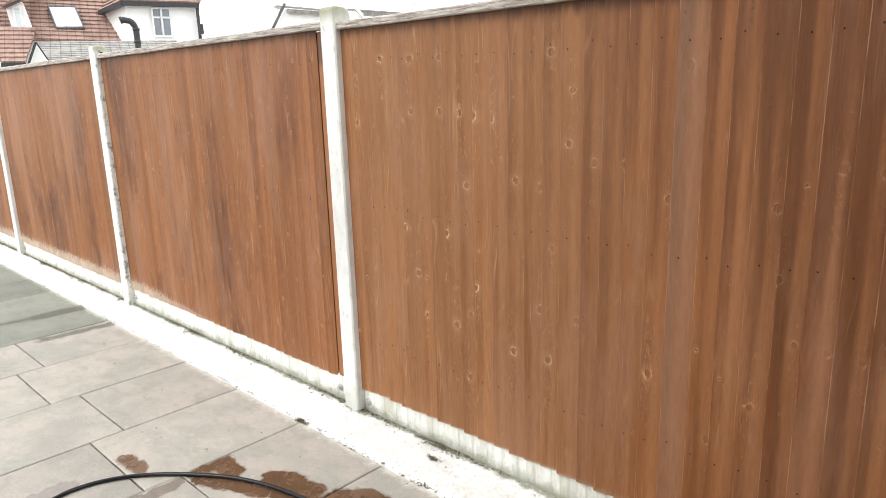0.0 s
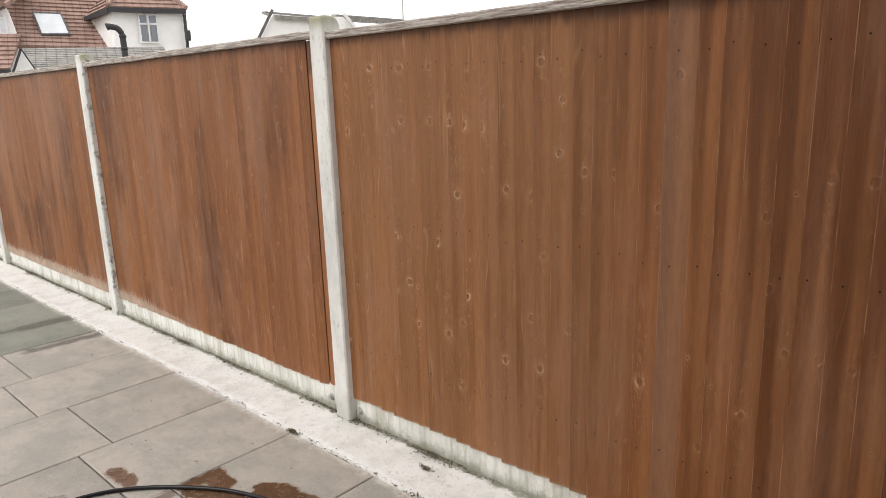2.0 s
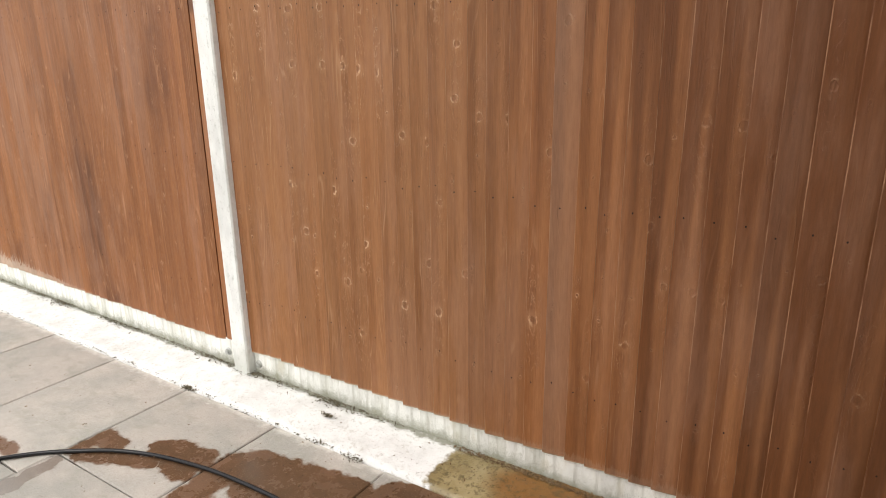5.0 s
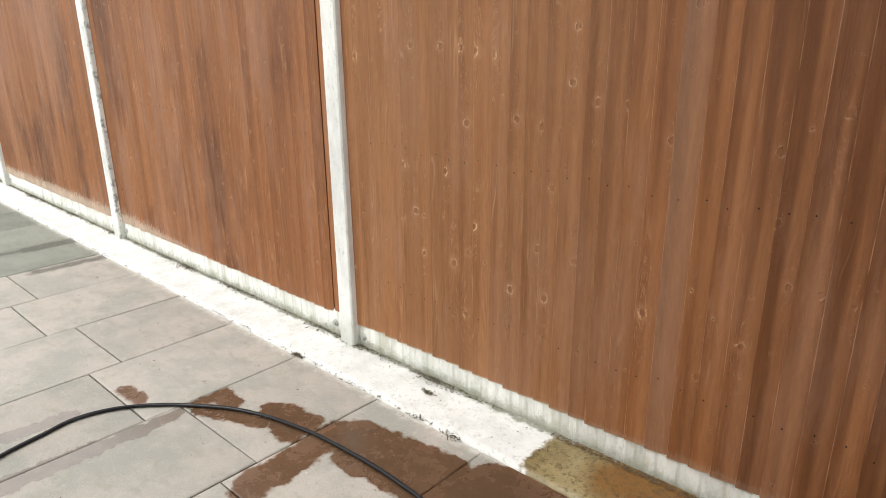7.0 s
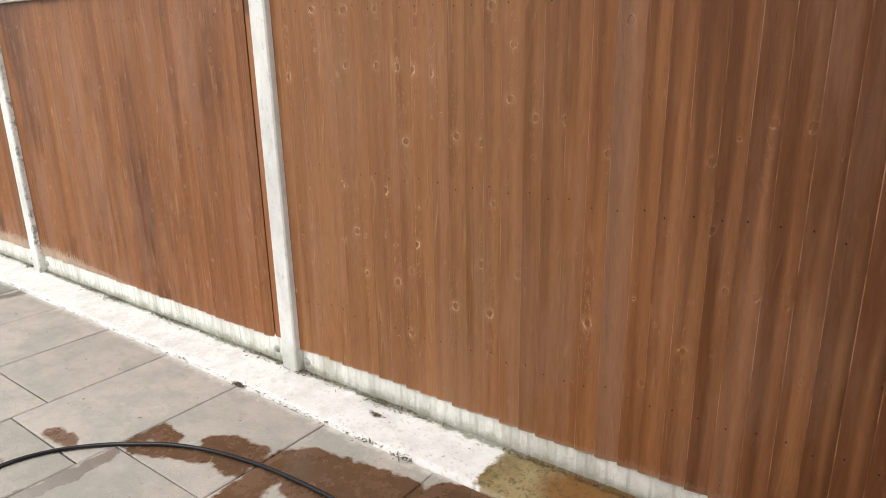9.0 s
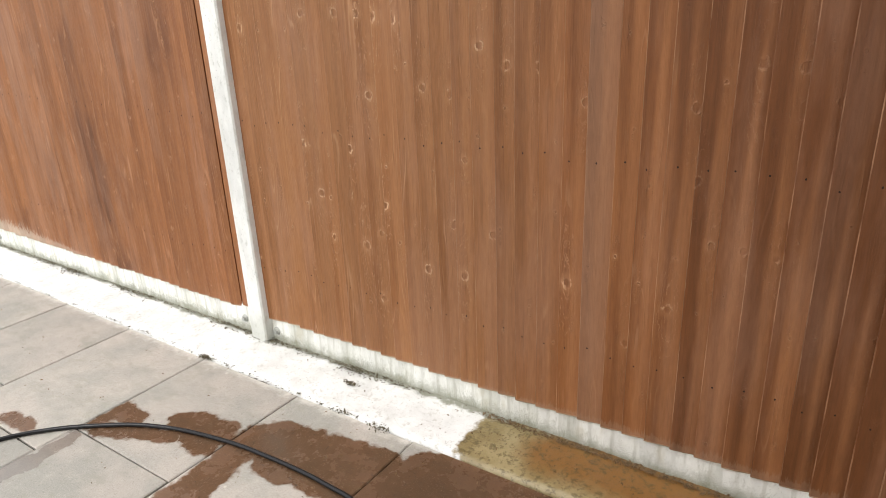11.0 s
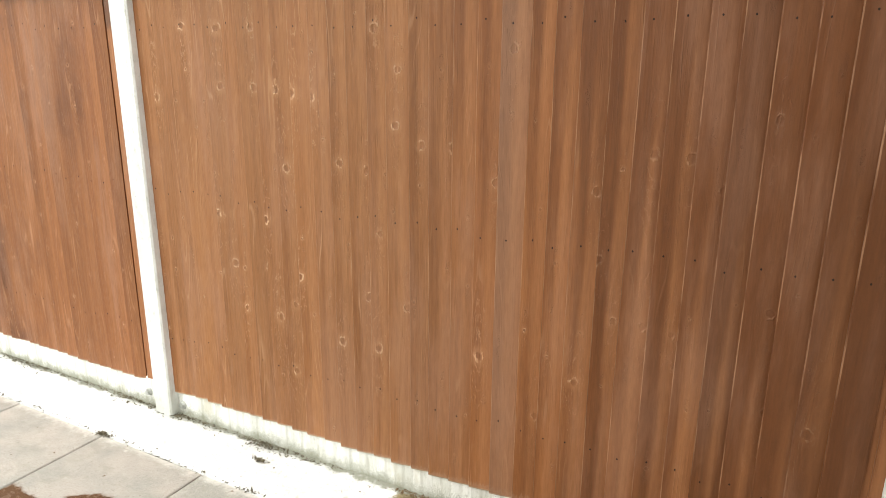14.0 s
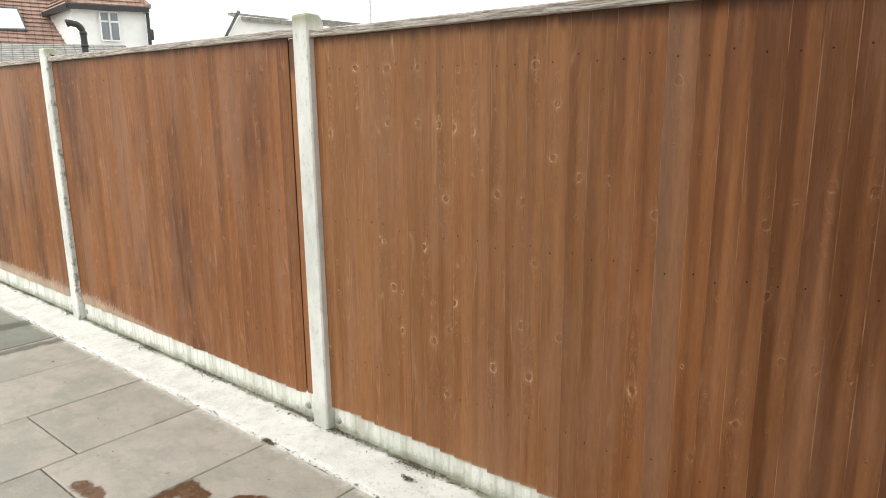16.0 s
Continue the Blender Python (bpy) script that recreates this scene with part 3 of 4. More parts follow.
# ---- closeboard bays ----
def board_mesh(height, nails):
    """A feather-edged board: thick left arris, thin right edge, nail heads on the rails."""
    bm = bmesh.new()
    sec = [(0.0, -0.0085), (0.0030, -0.0115), (0.042, -0.0062), (0.096, 0.0045), (0.096, 0.0095), (0.0, 0.002)]
    zs = [0.0, 0.004, height * 0.33, height * 0.66, height]
    rings = [[bm.verts.new((x, y + (0.0015 if k == 0 else 0), z)) for x, y in sec] for k, z in enumerate(zs)]
    for a, b in zip(rings, rings[1:]):
        for k in range(6):
            bm.faces.new((a[k], a[(k + 1) % 6], b[(k + 1) % 6], b[k]))
    bm.faces.new(rings[0][::-1])
    bm.faces.new(rings[-1])
    for x, z in nails:
        y = -0.0115 + 0.0053 * x / 0.042
        tip = bm.verts.new((x, y - 0.0012, z))
        rim = [bm.verts.new((x + 0.0034 * math.cos(k * math.tau / 6), y + 0.0002, z + 0.0042 * math.sin(k * math.tau / 6))) for k in range(6)]
        for k in range(6):
            bm.faces.new((tip, rim[k], rim[(k + 1) % 6])).material_index = 1
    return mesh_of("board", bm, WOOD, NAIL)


rng = random.Random(5)
BOARDS = [board_mesh(1.73, [(rng.uniform(0.022, 0.034), z + rng.uniform(-0.014, 0.014)) for z in (0.278, 0.932, 1.582)]) for _ in range(8)]
PALE = BOARDS[3].copy()
PALE.materials[0] = WOOD_PALE


# the large knots of the near bay, along and up
KNOTS = ((0.46, 1.49), (0.12, 1.44), (0.62, 1.49), (0.73, 1.49), (0.80, 1.48), (0.89, 1.47), (1.24, 1.57), (1.23, 1.39), (0.76, 1.21), (1.00, 1.25),
         (1.11, 1.23), (1.33, 1.33), (0.40, 1.00), (0.49, 1.00), (0.65, 1.00), (0.46, 1.70), (0.62, 1.70), (0.28, 1.71), (1.15, 1.69), (1.16, 1.01),
         (0.47, 0.80), (0.64, 0.81), (0.80, 0.80), (0.52, 0.62), (0.69, 0.61), (0.77, 0.68), (1.11, 0.77), (1.27, 0.76), (0.99, 0.58), (1.15, 0.58),
         (0.76, 0.40), (1.44, 1.33), (1.64, 1.63), (1.59, 1.23), (1.91, 1.23), (2.06, 1.35), (2.16, 1.35), (2.25, 1.27), (1.55, 0.64), (1.985, 0.845),
         (2.07, 0.845), (2.155, 0.84), (1.88, 0.62), (1.755, 0.47), (1.93, 1.03), (2.40, 0.95), (2.42, 0.66), (2.53, 0.63), (2.36, 1.46))


def put_knots(ob, start, width, base, known):
    """Up to six knots on a board, as x, z and size in its own metres: the known ones, then smaller ones by chance."""
    found = [(0.012 + (x - start) / width, z - base, rng.uniform(1.1, 1.6)) for x, z in known]
    for _ in range(20):
        if len(found) > 3 + (rng.random() < 0.3):
            break
        z = rng.uniform(0.06, 1.66)
        if all(abs(z - k[1]) > 0.13 for k in found):
            found.append((rng.uniform(0.016, 0.07), z, rng.uniform(0.25, 0.6)))
    for i, k in enumerate(found[:6]):
        ob["knot_%d" % i] = k


def bay(x0, x1, lift, label, edges=(), pale=(), split=None, sag=0.0, end=0.11, knots=()):
    """One bay between two posts: boards on rails over a concrete gravel board, under a capping rail."""
    b = thing("board_fence", pose((x0 + x1) / 2, 0, 0), label, "fence", "bays of the garden fence")
    lo, hi = x0 + 0.045, x1 - 0.045
    bm = bmesh.new()
    box(bm, (lo - 0.02, 0.004, -0.12), (hi + 0.02, 0.052, 0.142 + lift), bevel=0.005)
    gravel = part("gravel_board", bm, GRAVEL, b, "pale concrete gravel board with green stains at the foot")
    for x in (lo + 0.035, hi - 0.098):
        bm = bmesh.new()
        r = bmesh.ops.create_cone(bm, cap_ends=True, segments=14, radius1=0.022, radius2=0.016, depth=0.012)["verts"]
        r += bmesh.ops.create_cone(bm, cap_ends=True, segments=6, radius1=0.011, radius2=0.011, depth=0.028)["verts"]
        bm.transform(pose(x, 0.001, 0.062 + lift, 90, 0, 0))
        part("bolt", bm, BOLT, gravel, "dull grey fixing bolt")
    for z in (0.37, 1.04, 1.70):
        bm = bmesh.new()
        box(bm, (lo - 0.03, 0.012, z - 0.035), (hi - end - 0.042, 0.05, z + 0.035), bevel=0.004)
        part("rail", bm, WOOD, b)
    bm = bmesh.new()
    n = 24
    sec = [(-0.034, 0.004), (-0.030, 0.0), (0.05, 0.004), (0.054, 0.026), (0.048, 0.032), (-0.026, 0.034), (-0.034, 0.029)]
    rings = []
    for i in range(n + 1):
        x = lo - 0.008 + (hi - lo + 0.016) * i / n
        w = 0.003 * noise.noise((x * 2.3, 7, 0)) + 0.0015 * noise.noise((x * 19, 1, 0))
        rings.append([bm.verts.new((x, y + w, 1.843 + lift + z + w)) for y, z in sec])
    for p, q in zip(rings, rings[1:]):
        for k in range(7):
            bm.faces.new((p[k], p[(k + 1) % 7], q[(k + 1) % 7], q[k]))
    bm.faces.new(rings[0])
    bm.faces.new(rings[-1][::-1])
    part("capping_rail", bm, CAP, b, "weathered grey-brown timber capping rail")
    # a flat end board closes the bay, with an open joint beside it
    bm = bmesh.new()
    box(bm, (hi - end + 0.016, -0.003, 0.135 + lift), (hi + 0.006, 0.011, 1.838 + lift), bevel=0.003)
    part("end_board", bm, WOOD, b)
    # unseen backing, added to keep daylight out of the open joint
    bm = bmesh.new()
    box(bm, (hi - end - 0.04, 0.0125, 0.145 + lift), (hi + 0.02, 0.055, 1.836 + lift), bevel=0.003)
    part("end_stud", bm, WOOD, b)
    x, i, starts = lo - 0.004, 0, []
    edges = list(edges)
    while x < hi - end - 0.05:
        starts.append(x)
        after = [e for e in edges if e > x + 0.055]
        nxt = x + rng.uniform(0.076, 0.086)
        x = after[0] if after and after[0] < x + 0.115 else nxt
    starts.append(hi - end)
    for i, (s, e) in enumerate(zip(starts, starts[1:])):
        me = PALE if any(s - 0.02 < p < e - 0.02 for p in pale) else BOARDS[rng.randrange(8)]
        ob = new("board", me)
        ob.parent = b
        m = pose(s - (x0 + x1) / 2, 0.0, 0.128 + lift + rng.uniform(-0.005, 0.004) - sag * max(0, s - x0), 0, rng.uniform(-0.10, 0.10), rng.uniform(-1.6, 1.6))
        width = min(1.25, (e - s + (0.014 if i < len(starts) - 2 else 0.0)) / 0.096)
        if split and s <= split < e:
            width = (e - s - 0.0035) / 0.096
            # backing piece added behind the gap so that it stays dark
            bm = bmesh.new()
            box(bm, (e - 0.035, 0.0125, 0.15 + lift), (e + 0.03, 0.05, 1.66 + lift), bevel=0.003)
            part("stud", bm, WOOD, b)
        ob.matrix_basis = m @ Matrix.Diagonal((width, 1, 1, 1))
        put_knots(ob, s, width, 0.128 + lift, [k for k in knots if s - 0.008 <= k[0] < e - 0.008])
    return b


BROWN = "brown-stained feather-edge board fence bay"
EDGES = (0.115, 0.18, 0.254, 0.34, 0.406, 0.503, 0.571, 0.652, 0.73, 0.808, 0.897, 0.975, 1.052, 1.13, 1.207, 1.295, 1.369,
         1.452, 1.534, 1.613, 1.7, 1.776, 1.852, 1.937, 2.014, 2.098, 2.184, 2.264, 2.345, 2.43, 2.51, 2.592)
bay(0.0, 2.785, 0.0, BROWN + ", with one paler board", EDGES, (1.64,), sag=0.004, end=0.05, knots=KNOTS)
bay(-2.755, 0.0, 0.012, BROWN + ", dark blotches, one open joint", (-1.313,), split=-1.35)
bay(-5.5, -2.755, 0.014, BROWN + " with a pale splashed foot")
bay(-7.32, -5.5, 0.016, "narrow " + BROWN + ", pale splashed foot")
bay(-11.05, -8.3, 0.02, BROWN + ", beyond the gate")
bay(-13.8, -11.05, 0.02, BROWN + ", beyond the gate")
bay(2.785, 5.55, 0.0, BROWN)

# ---- the side gate, set back between two posts ----
gate = thing("garden_gate", pose(-7.81, 0.06, 0.05), "narrow dark-brown boarded garden gate, closed, with gaps between its boards", "gate")
for i in range(9):
    bm = bmesh.new()
    box(bm, (-8.235 + i * 0.096, 0.045, 0.06), (-8.235 + i * 0.096 + 0.086, 0.063, 1.80 + 0.01 * (i % 3)), bevel=0.003)
    part("board", bm, GATE_WOOD, gate)
for z in (0.3, 0.95, 1.6):
    bm = bmesh.new()
    box(bm, (-8.235, 0.064, z - 0.04), (-7.38, 0.095, z + 0.04), bevel=0.004)
    part("ledge", bm, GATE_WOOD, gate)
bm = bmesh.new()
tube(bm, [(-7.45, 0.03, 1.0), (-7.45, 0.015, 1.0), (-7.53, 0.012, 1.0)], 0.008)
part("handle", bm, BLACK, gate, "black iron gate handle")

# ---- hoses ----
def hose(points, r, label):
    bm = bmesh.new()
    tube(bm, spline(points, 12), r, 12)
    tagged(new("hose", mesh_of("hose", bm, RUBBER)), label, "hose")


R = 0.0084
hose([(x, y, R + 0.001) for x, y in ((0.9, -3.4), (0.5, -2.6), (0.06, -2.1), (-0.17, -1.75), (-0.262, -1.559), (-0.304, -1.37), (-0.324, -1.27), (-0.304, -1.163), (-0.243, -1.051),
      (-0.14, -0.938), (-0.027, -0.849), (0.1, -0.767), (0.25, -0.705), (0.397, -0.668), (0.553, -0.642), (0.72, -0.63), (0.88, -0.626), (1.0, -0.631), (1.14, -0.645), (1.5, -0.73), (2.1, -0.98), (2.9, -1.6), (3.6, -2.5))],
     R, "black rubber pressure hose lying in a loop on wet slabs")
hose([(x, y, 0.018) for x, y in ((-7.82, 0.02), (-7.7, -0.14), (-7.5, -0.4), (-7.3, -0.75), (-7.15, -1.3), (-7.2, -2.2))], 0.010, "thin black hose lying across the paving by the gate")

# ---- litter in the joints ----
def litter(spots, label, r=0.0045, material=None):
    bm = bmesh.new()
    for cx, cy, sx, sy, n in spots:
        for _ in range(n):
            x, y = rng.gauss(cx, sx), rng.gauss(cy, sy)
            if y > -0.005:
                continue
            z = (0.016 if y > -0.262 else 0.004) + rng.uniform(0, 0.006)
            s = r * rng.uniform(0.4, 1.6)
            m = pose(x, y, z, rng.uniform(-40, 40), rng.uniform(-40, 40), rng.uniform(0, 360)) @ Matrix.Diagonal((s * rng.uniform(1, 3), s, s * 0.35, 1))
            a = [bm.verts.new(m @ Vector(v)) for v in ((-1, 0, -0.4), (0, -1, 0.3), (1, 0, -0.4), (0, 1, 0.3), (0, 0, 1.2))]
            for k in range(4):
                bm.faces.new((a[k], a[(k + 1) % 4], a[4]))
            bm.faces.new(a[3::-1])
    tagged(new("leaf_litter", mesh_of("leaf_litter", bm, material or LITTER)), label, "debris", kind="stuff")


litter([(0.645, -0.118, 0.018, 0.006, 90)], "small clump of dead leaf on the cement strip", 0.003, MOSS)
litter([(-0.112, -0.278, 0.02, 0.008, 90)], "small dark clump of litter at a slab joint", 0.003, MOSS)
litter([(0.93, -0.285, 0.03, 0.012, 90), (0.72, -0.285, 0.03, 0.006, 30)] + [(-6.0 + 0.15 * i, -0.276, 0.07, 0.007, 14) for i in range(46)] + [(rng.uniform(-3.0, 0.9), -0.272, 0.02, 0.005, 16) for _ in range(10)], "moss and litter along the strip's edge", 0.0024, MOSS)
litter([(1.3 + 0.1 * i, -0.018, 0.05, 0.010, 130) for i in range(16)] + [(1.55, -0.12, 0.2, 0.05, 160), (1.6, -0.55, 0.35, 0.16, 200), (0.85, -0.6, 0.2, 0.1, 60)], "brown wood chips and litter washed to the foot of the fence", 0.0022)
litter([(0.9 - 0.12 * i, -0.012, 0.06, 0.011, 46) for i in range(64)] + [(rng.uniform(-6.5, 1.1), -0.016, 0.05, 0.022, 90) for _ in range(34)],
       "thin line of moss and dirt at the foot of the fence", 0.0025, MOSS)
litter([(-0.5, -0.7, 1.4, 0.3, 90)], "scattered specks of dirt on the slabs", 0.0025)


# ---- houses beyond the fence ----
EYE0 = Vector((2.512, -1.998, 1.523))
AX, AY = Vector((0.3378, 0.9415, 0)), Vector((-0.9415, 0.3378, 0))
SIZE = 1.38


def far(u, d, z):
    """A place beyond the fence: u across, d away, z up."""
    p = EYE0 + SIZE * (0.992 * u * AX + d * AY)
    return Vector((p.x, p.y, 1.523 + SIZE * (0.992 * (z - 1.523) + 0.04 - 0.0118 * d)))


def down(u, d):
    p = far(u, d, 0)
    return Vector((p.x, p.y, -0.045))


def house_root(name, u, d, label, category):
    p = down(u, d)
    return thing(name, pose(p.x, p.y, p.z, 0, 0, math.degrees(math.atan2(AX.y, AX.x))), label, category)


def roof(parent, name, bl, br, tr, tl, courses, material, label="", thick=0.09, lip=0.06):
    """A pitched roof plane in overlapping courses; corners as (u, d, z)."""
    bl, br, tr, tl = (far(*p) for p in (bl, br, tr, tl))
    nrm = (br - bl).cross(tl - bl).normalized()
    if nrm.z < 0:
        nrm = -nrm
    bm = bmesh.new()
    prof = [(0.0, -thick)]
    for i in range(courses):
        prof += [(i / courses, lip), ((i + 1) / courses, 0.004)]
    prof += [(1.0, -thick)]
    left = [bm.verts.new(bl.lerp(tl, f) + nrm * k) for f, k in prof]
    right = [bm.verts.new(br.lerp(tr, f) + nrm * k) for f, k in prof]
    n = len(prof)
    for k in range(n):
        bm.faces.new((left[k], right[k], right[(k + 1) % n], left[(k + 1) % n]))
    bm.faces.new(left)
    bm.faces.new(right[::-1])
    return part(name, bm, material, parent, label)


def prism(parent, name, pts, depth, material, label=""):
    """A wall of given outline (u, d, z), carried back by depth."""
    bm = bmesh.new()
    a = [far(*p) for p in pts]
    solid(bm, a, [p + AY * depth for p in a])
    return part(name, bm, material, parent, label)


def bar(parent, name, p, q, r, material, label=""):
    """A straight board from p to q."""
    a, b = far(*p), far(*q)
    bm = bmesh.new()
    box(bm, (-r, -r, 0), (r, r, (b - a).length))
    bm.transform(Matrix.Translation(a) @ (b - a).to_track_quat("Z", "Y").to_matrix().to_4x4())
    return part(name, bm, material, parent, label)


def window(parent, u0, u1, d, z0, z1, cols, transom, glass=None):
    """A casement: one lattice frame and a pane in each light."""
    t = 0.045
    zt = z0 + (z1 - z0) * transom
    ws = (u1 - u0) / cols
    us = [u0, u0 + t] + [u for k in range(1, cols) for u in (u0 + k * ws - t * 0.5, u0 + k * ws + t * 0.5)] + [u1 - t, u1]
    zs = [z0, z0 + t, zt - t * 0.5, zt + t * 0.5, z1 - t, z1]
    bm = bmesh.new()
    front = [[bm.verts.new(far(u, d, z) - AY * 0.05) for z in zs] for u in us]
    back = [[bm.verts.new(far(u, d, z) + AY * 0.02) for z in zs] for u in us]
    n, m = len(us) - 1, 5
    full = lambda a, b: 0 <= a < n and 0 <= b < m and (a % 2 == 0 or b % 2 == 0)
    for a in range(n):
        for b in range(m):
            if not full(a, b):
                continue
            bm.faces.new((front[a][b], front[a + 1][b], front[a + 1][b + 1], front[a][b + 1]))
            bm.faces.new((back[a][b], back[a][b + 1], back[a + 1][b + 1], back[a + 1][b]))
            for da, db, p, q in ((-1, 0, (a, b), (a, b + 1)), (1, 0, (a + 1, b + 1), (a + 1, b)), (0, -1, (a + 1, b), (a, b)), (0, 1, (a, b + 1), (a + 1, b + 1))):
                if not full(a + da, b + db):
                    bm.faces.new((front[p[0]][p[1]], front[q[0]][q[1]], back[q[0]][q[1]], back[p[0]][p[1]]))
    w = part("window", bm, UPVC, parent, "white-framed casement window")
    for k in range(cols):
        for a, b in ((z0 + t, zt - t * 0.7), (zt + t * 0.7, z1 - t)):
            bm = bmesh.new()
            lo, hi = far(u0 + k * ws + t, d - 0.008, a), far(u0 + (k + 1) * ws - t, d - 0.008, b)
            solid(bm, [lo, Vector((hi.x, hi.y, lo.z)), hi, Vector((lo.x, lo.y, hi.z))], [q + AY * 0.01 for q in (lo, Vector((hi.x, hi.y, lo.z)), hi, Vector((lo.x, lo.y, hi.z)))])
            part("pane", bm, glass or GLASS, w)
    return w


# the tall house with red-brown roofs
h = house_root("house", 0.4, 25.5, "white rendered house with red-brown tiled roofs and a hipped bay", "house")
prism(h, "wall", [(-2.15, 23.75, -0.2), (3.1, 23.75, -0.2), (3.1, 23.75, 3.6), (-2.15, 23.75, 3.7)], 5.5, RENDER)
roof(h, "roof", (-2.2, 23.3, 3.55), (1.6, 23.3, 3.45), (1.6, 28.0, 6.95), (-2.95, 28.0, 7.02), 26, TILE, "red-brown tiled roof plane")
roof(h, "roof", (3.2, 29.5, 3.6), (-2.6, 29.5, 3.6), (-2.95, 28.0, 6.95), (1.6, 28.0, 6.95), 12, TILE)
prism(h, "gable", [(-2.88, 23.9, -0.2), (-2.2, 23.62, -0.2), (-2.2, 23.62, 3.8), (-2.62, 23.85, 5.5), (-2.66, 23.9, 5.5)], 1.5, RENDER, "white gable with black timbers")
bar(h, "bargeboard", (-2.14, 23.45, 3.55), (-2.62, 26.4, 5.75), 0.09, BLACK)
bar(h, "drainpipe", (-2.90, 23.75, 0.0), (-2.64, 23.75, 5.6), 0.032, BLACK, "black gutter pipe")
for a, b in (((-2.8, 23.7, 3.25), (-2.2, 23.55, 3.3)), ((-2.72, 23.7, 4.45), (-2.3, 23.55, 4.5)), ((-2.62, 23.7, 4.5), (-2.46, 23.7, 5.1))):
    bar(h, "timber", a, b, 0.02, BLACK)
roof(h, "porch_roof", (-2.00, 21.95, 2.80), (-1.46, 21.95, 2.80), (-1.14, 23.5, 3.87), (-2.34, 23.5, 3.87), 8, TILE, "small tiled lean-to roof")
prism(h, "porch_wall", [(-1.9, 22.1, -0.2), (-1.4, 22.1, -0.2), (-1.4, 22.1, 2.72), (-1.9, 22.1, 2.72)], 1.6, RENDER)
bar(h, "bargeboard", (-2.03, 21.9, 2.7), (-2.36, 23.45, 3.86), 0.028, RENDER, "white-painted verge board")
bar(h, "porch_side", (-2.32, 22.0, 2.5), (-2.40, 23.45, 3.70), 0.11, BLACK)
bar(h, "fascia", (-2.02, 21.9, 2.74), (-1.44, 21.9, 2.74), 0.07, BLACK)
# left dormer
prism(h, "dormer", [(-1.76, 23.7, 3.8), (-1.23, 23.7, 3.8), (-1.43, 23.7, 4.63), (-1.84, 23.7, 4.44)], 2.0, RENDER, "small white dormer")
roof(h, "dormer_roof", (-1.92, 23.5, 4.40), (-1.42, 23.5, 4.64), (-0.66, 26.0, 5.66), (-1.05, 26.0, 5.52), 9, TILE)
bar(h, "ridge_tile", (-1.42, 23.45, 4.66), (-0.72, 26.0, 5.68), 0.06, TILE)
bar(h, "fascia", (-1.88, 23.45, 4.40), (-1.45, 23.45, 4.60), 0.03, BLACK)
window(h, -1.68, -1.46, 23.64, 3.85, 4.46, 1, 0.75, SKY_PANE)
window(h, -2.76, -2.44, 23.6, 3.32, 4.28, 2, 0.78, SKY_PANE)
# roof window
quad = [(-0.65, 23.72, 3.84), (0.12, 23.72, 3.86), (-0.05, 24.55, 4.58), (-0.82, 24.55, 4.58)]
bm = bmesh.new()
ring = [far(*p) for p in quad]
mid = sum(ring, Vector()) / 4
nrm = (ring[1] - ring[0]).cross(ring[3] - ring[0]).normalized()
inner = [p.lerp(mid, 0.10) for p in ring]
lo_o, lo_i = [bm.verts.new(p - nrm * 0.05) for p in ring], [bm.verts.new(p - nrm * 0.05) for p in inner]
hi_o, hi_i = [bm.verts.new(p + nrm * 0.09) for p in ring], [bm.verts.new(p + nrm * 0.09) for p in inner]
for k in range(4):
    j = (k + 1) % 4
    for f in ((hi_o[k], hi_o[j], hi_i[j], hi_i[k]), (lo_o[k], lo_o[j], hi_o[j], hi_o[k]), (hi_i[k], hi_i[j], lo_i[j], lo_i[k]), (lo_o[j], lo_o[k], lo_i[k], lo_i[j])):
        bm.faces.new(f)
rw = part("roof_window", bm, TILE_DARK, h, "dark-framed roof window reflecting the sky")
bm = bmesh.new()
solid(bm, [p + nrm * 0.04 for p in inner], [p + nrm * 0.06 for p in inner])
part("pane", bm, SKY_PANE, rw, "pale pane with the sky's reflection painted in")
# hipped white bay
bm = bmesh.new()
ring = [(0.72, 24.6), (1.25, 22.6), (3.2, 22.6), (3.3, 25.0)]
solid(bm, [far(u, d, -0.2) for u, d in ring], [far(u, d, 4.5) for u, d in ring])
part("bay", bm, RENDER, h, "white rendered bay")
eave = [(0.55, 24.5, 4.45), (1.17, 22.35, 4.52), (3.28, 22.35, 4.52), (3.42, 24.9, 4.52)]
roof(h, "bay_roof", eave[1], eave[2], (2.25, 24.6, 5.85), (1.85, 24.6, 5.85), 9, TILE, "hipped red-brown bay roof")
roof(h, "bay_roof", eave[0], eave[1], (1.85, 24.6, 5.85), (1.8, 24.9, 5.85), 9, TILE)
roof(h, "bay_roof", eave[2], eave[3], (2.25, 24.9, 5.85), (2.25, 24.6, 5.85), 9, TILE)
bar(h, "ridge_tile", (1.17, 22.35, 4.56), (1.85, 24.6, 5.91), 0.09, TILE)
bar(h, "ridge_tile", (3.28, 22.35, 4.56), (2.25, 24.6, 5.91), 0.09, TILE)
bar(h, "fascia", (0.6, 24.2, 4.40), (1.19, 22.4, 4.46), 0.085, BLACK)
bar(h, "fascia", (1.15, 22.38, 4.46), (3.28, 22.38, 4.46), 0.085, BLACK)
bar(h, "drainpipe", (3.24, 22.5, 0.0), (3.24, 22.5, 4.4), 0.05, BLACK)
window(h, 1.93, 2.47, 22.55, 3.55, 4.39, 2, 0.66)
bar(h, "pipe_hopper", (3.27, 22.42, 3.62), (3.27, 22.42, 3.92), 0.085, BLACK)

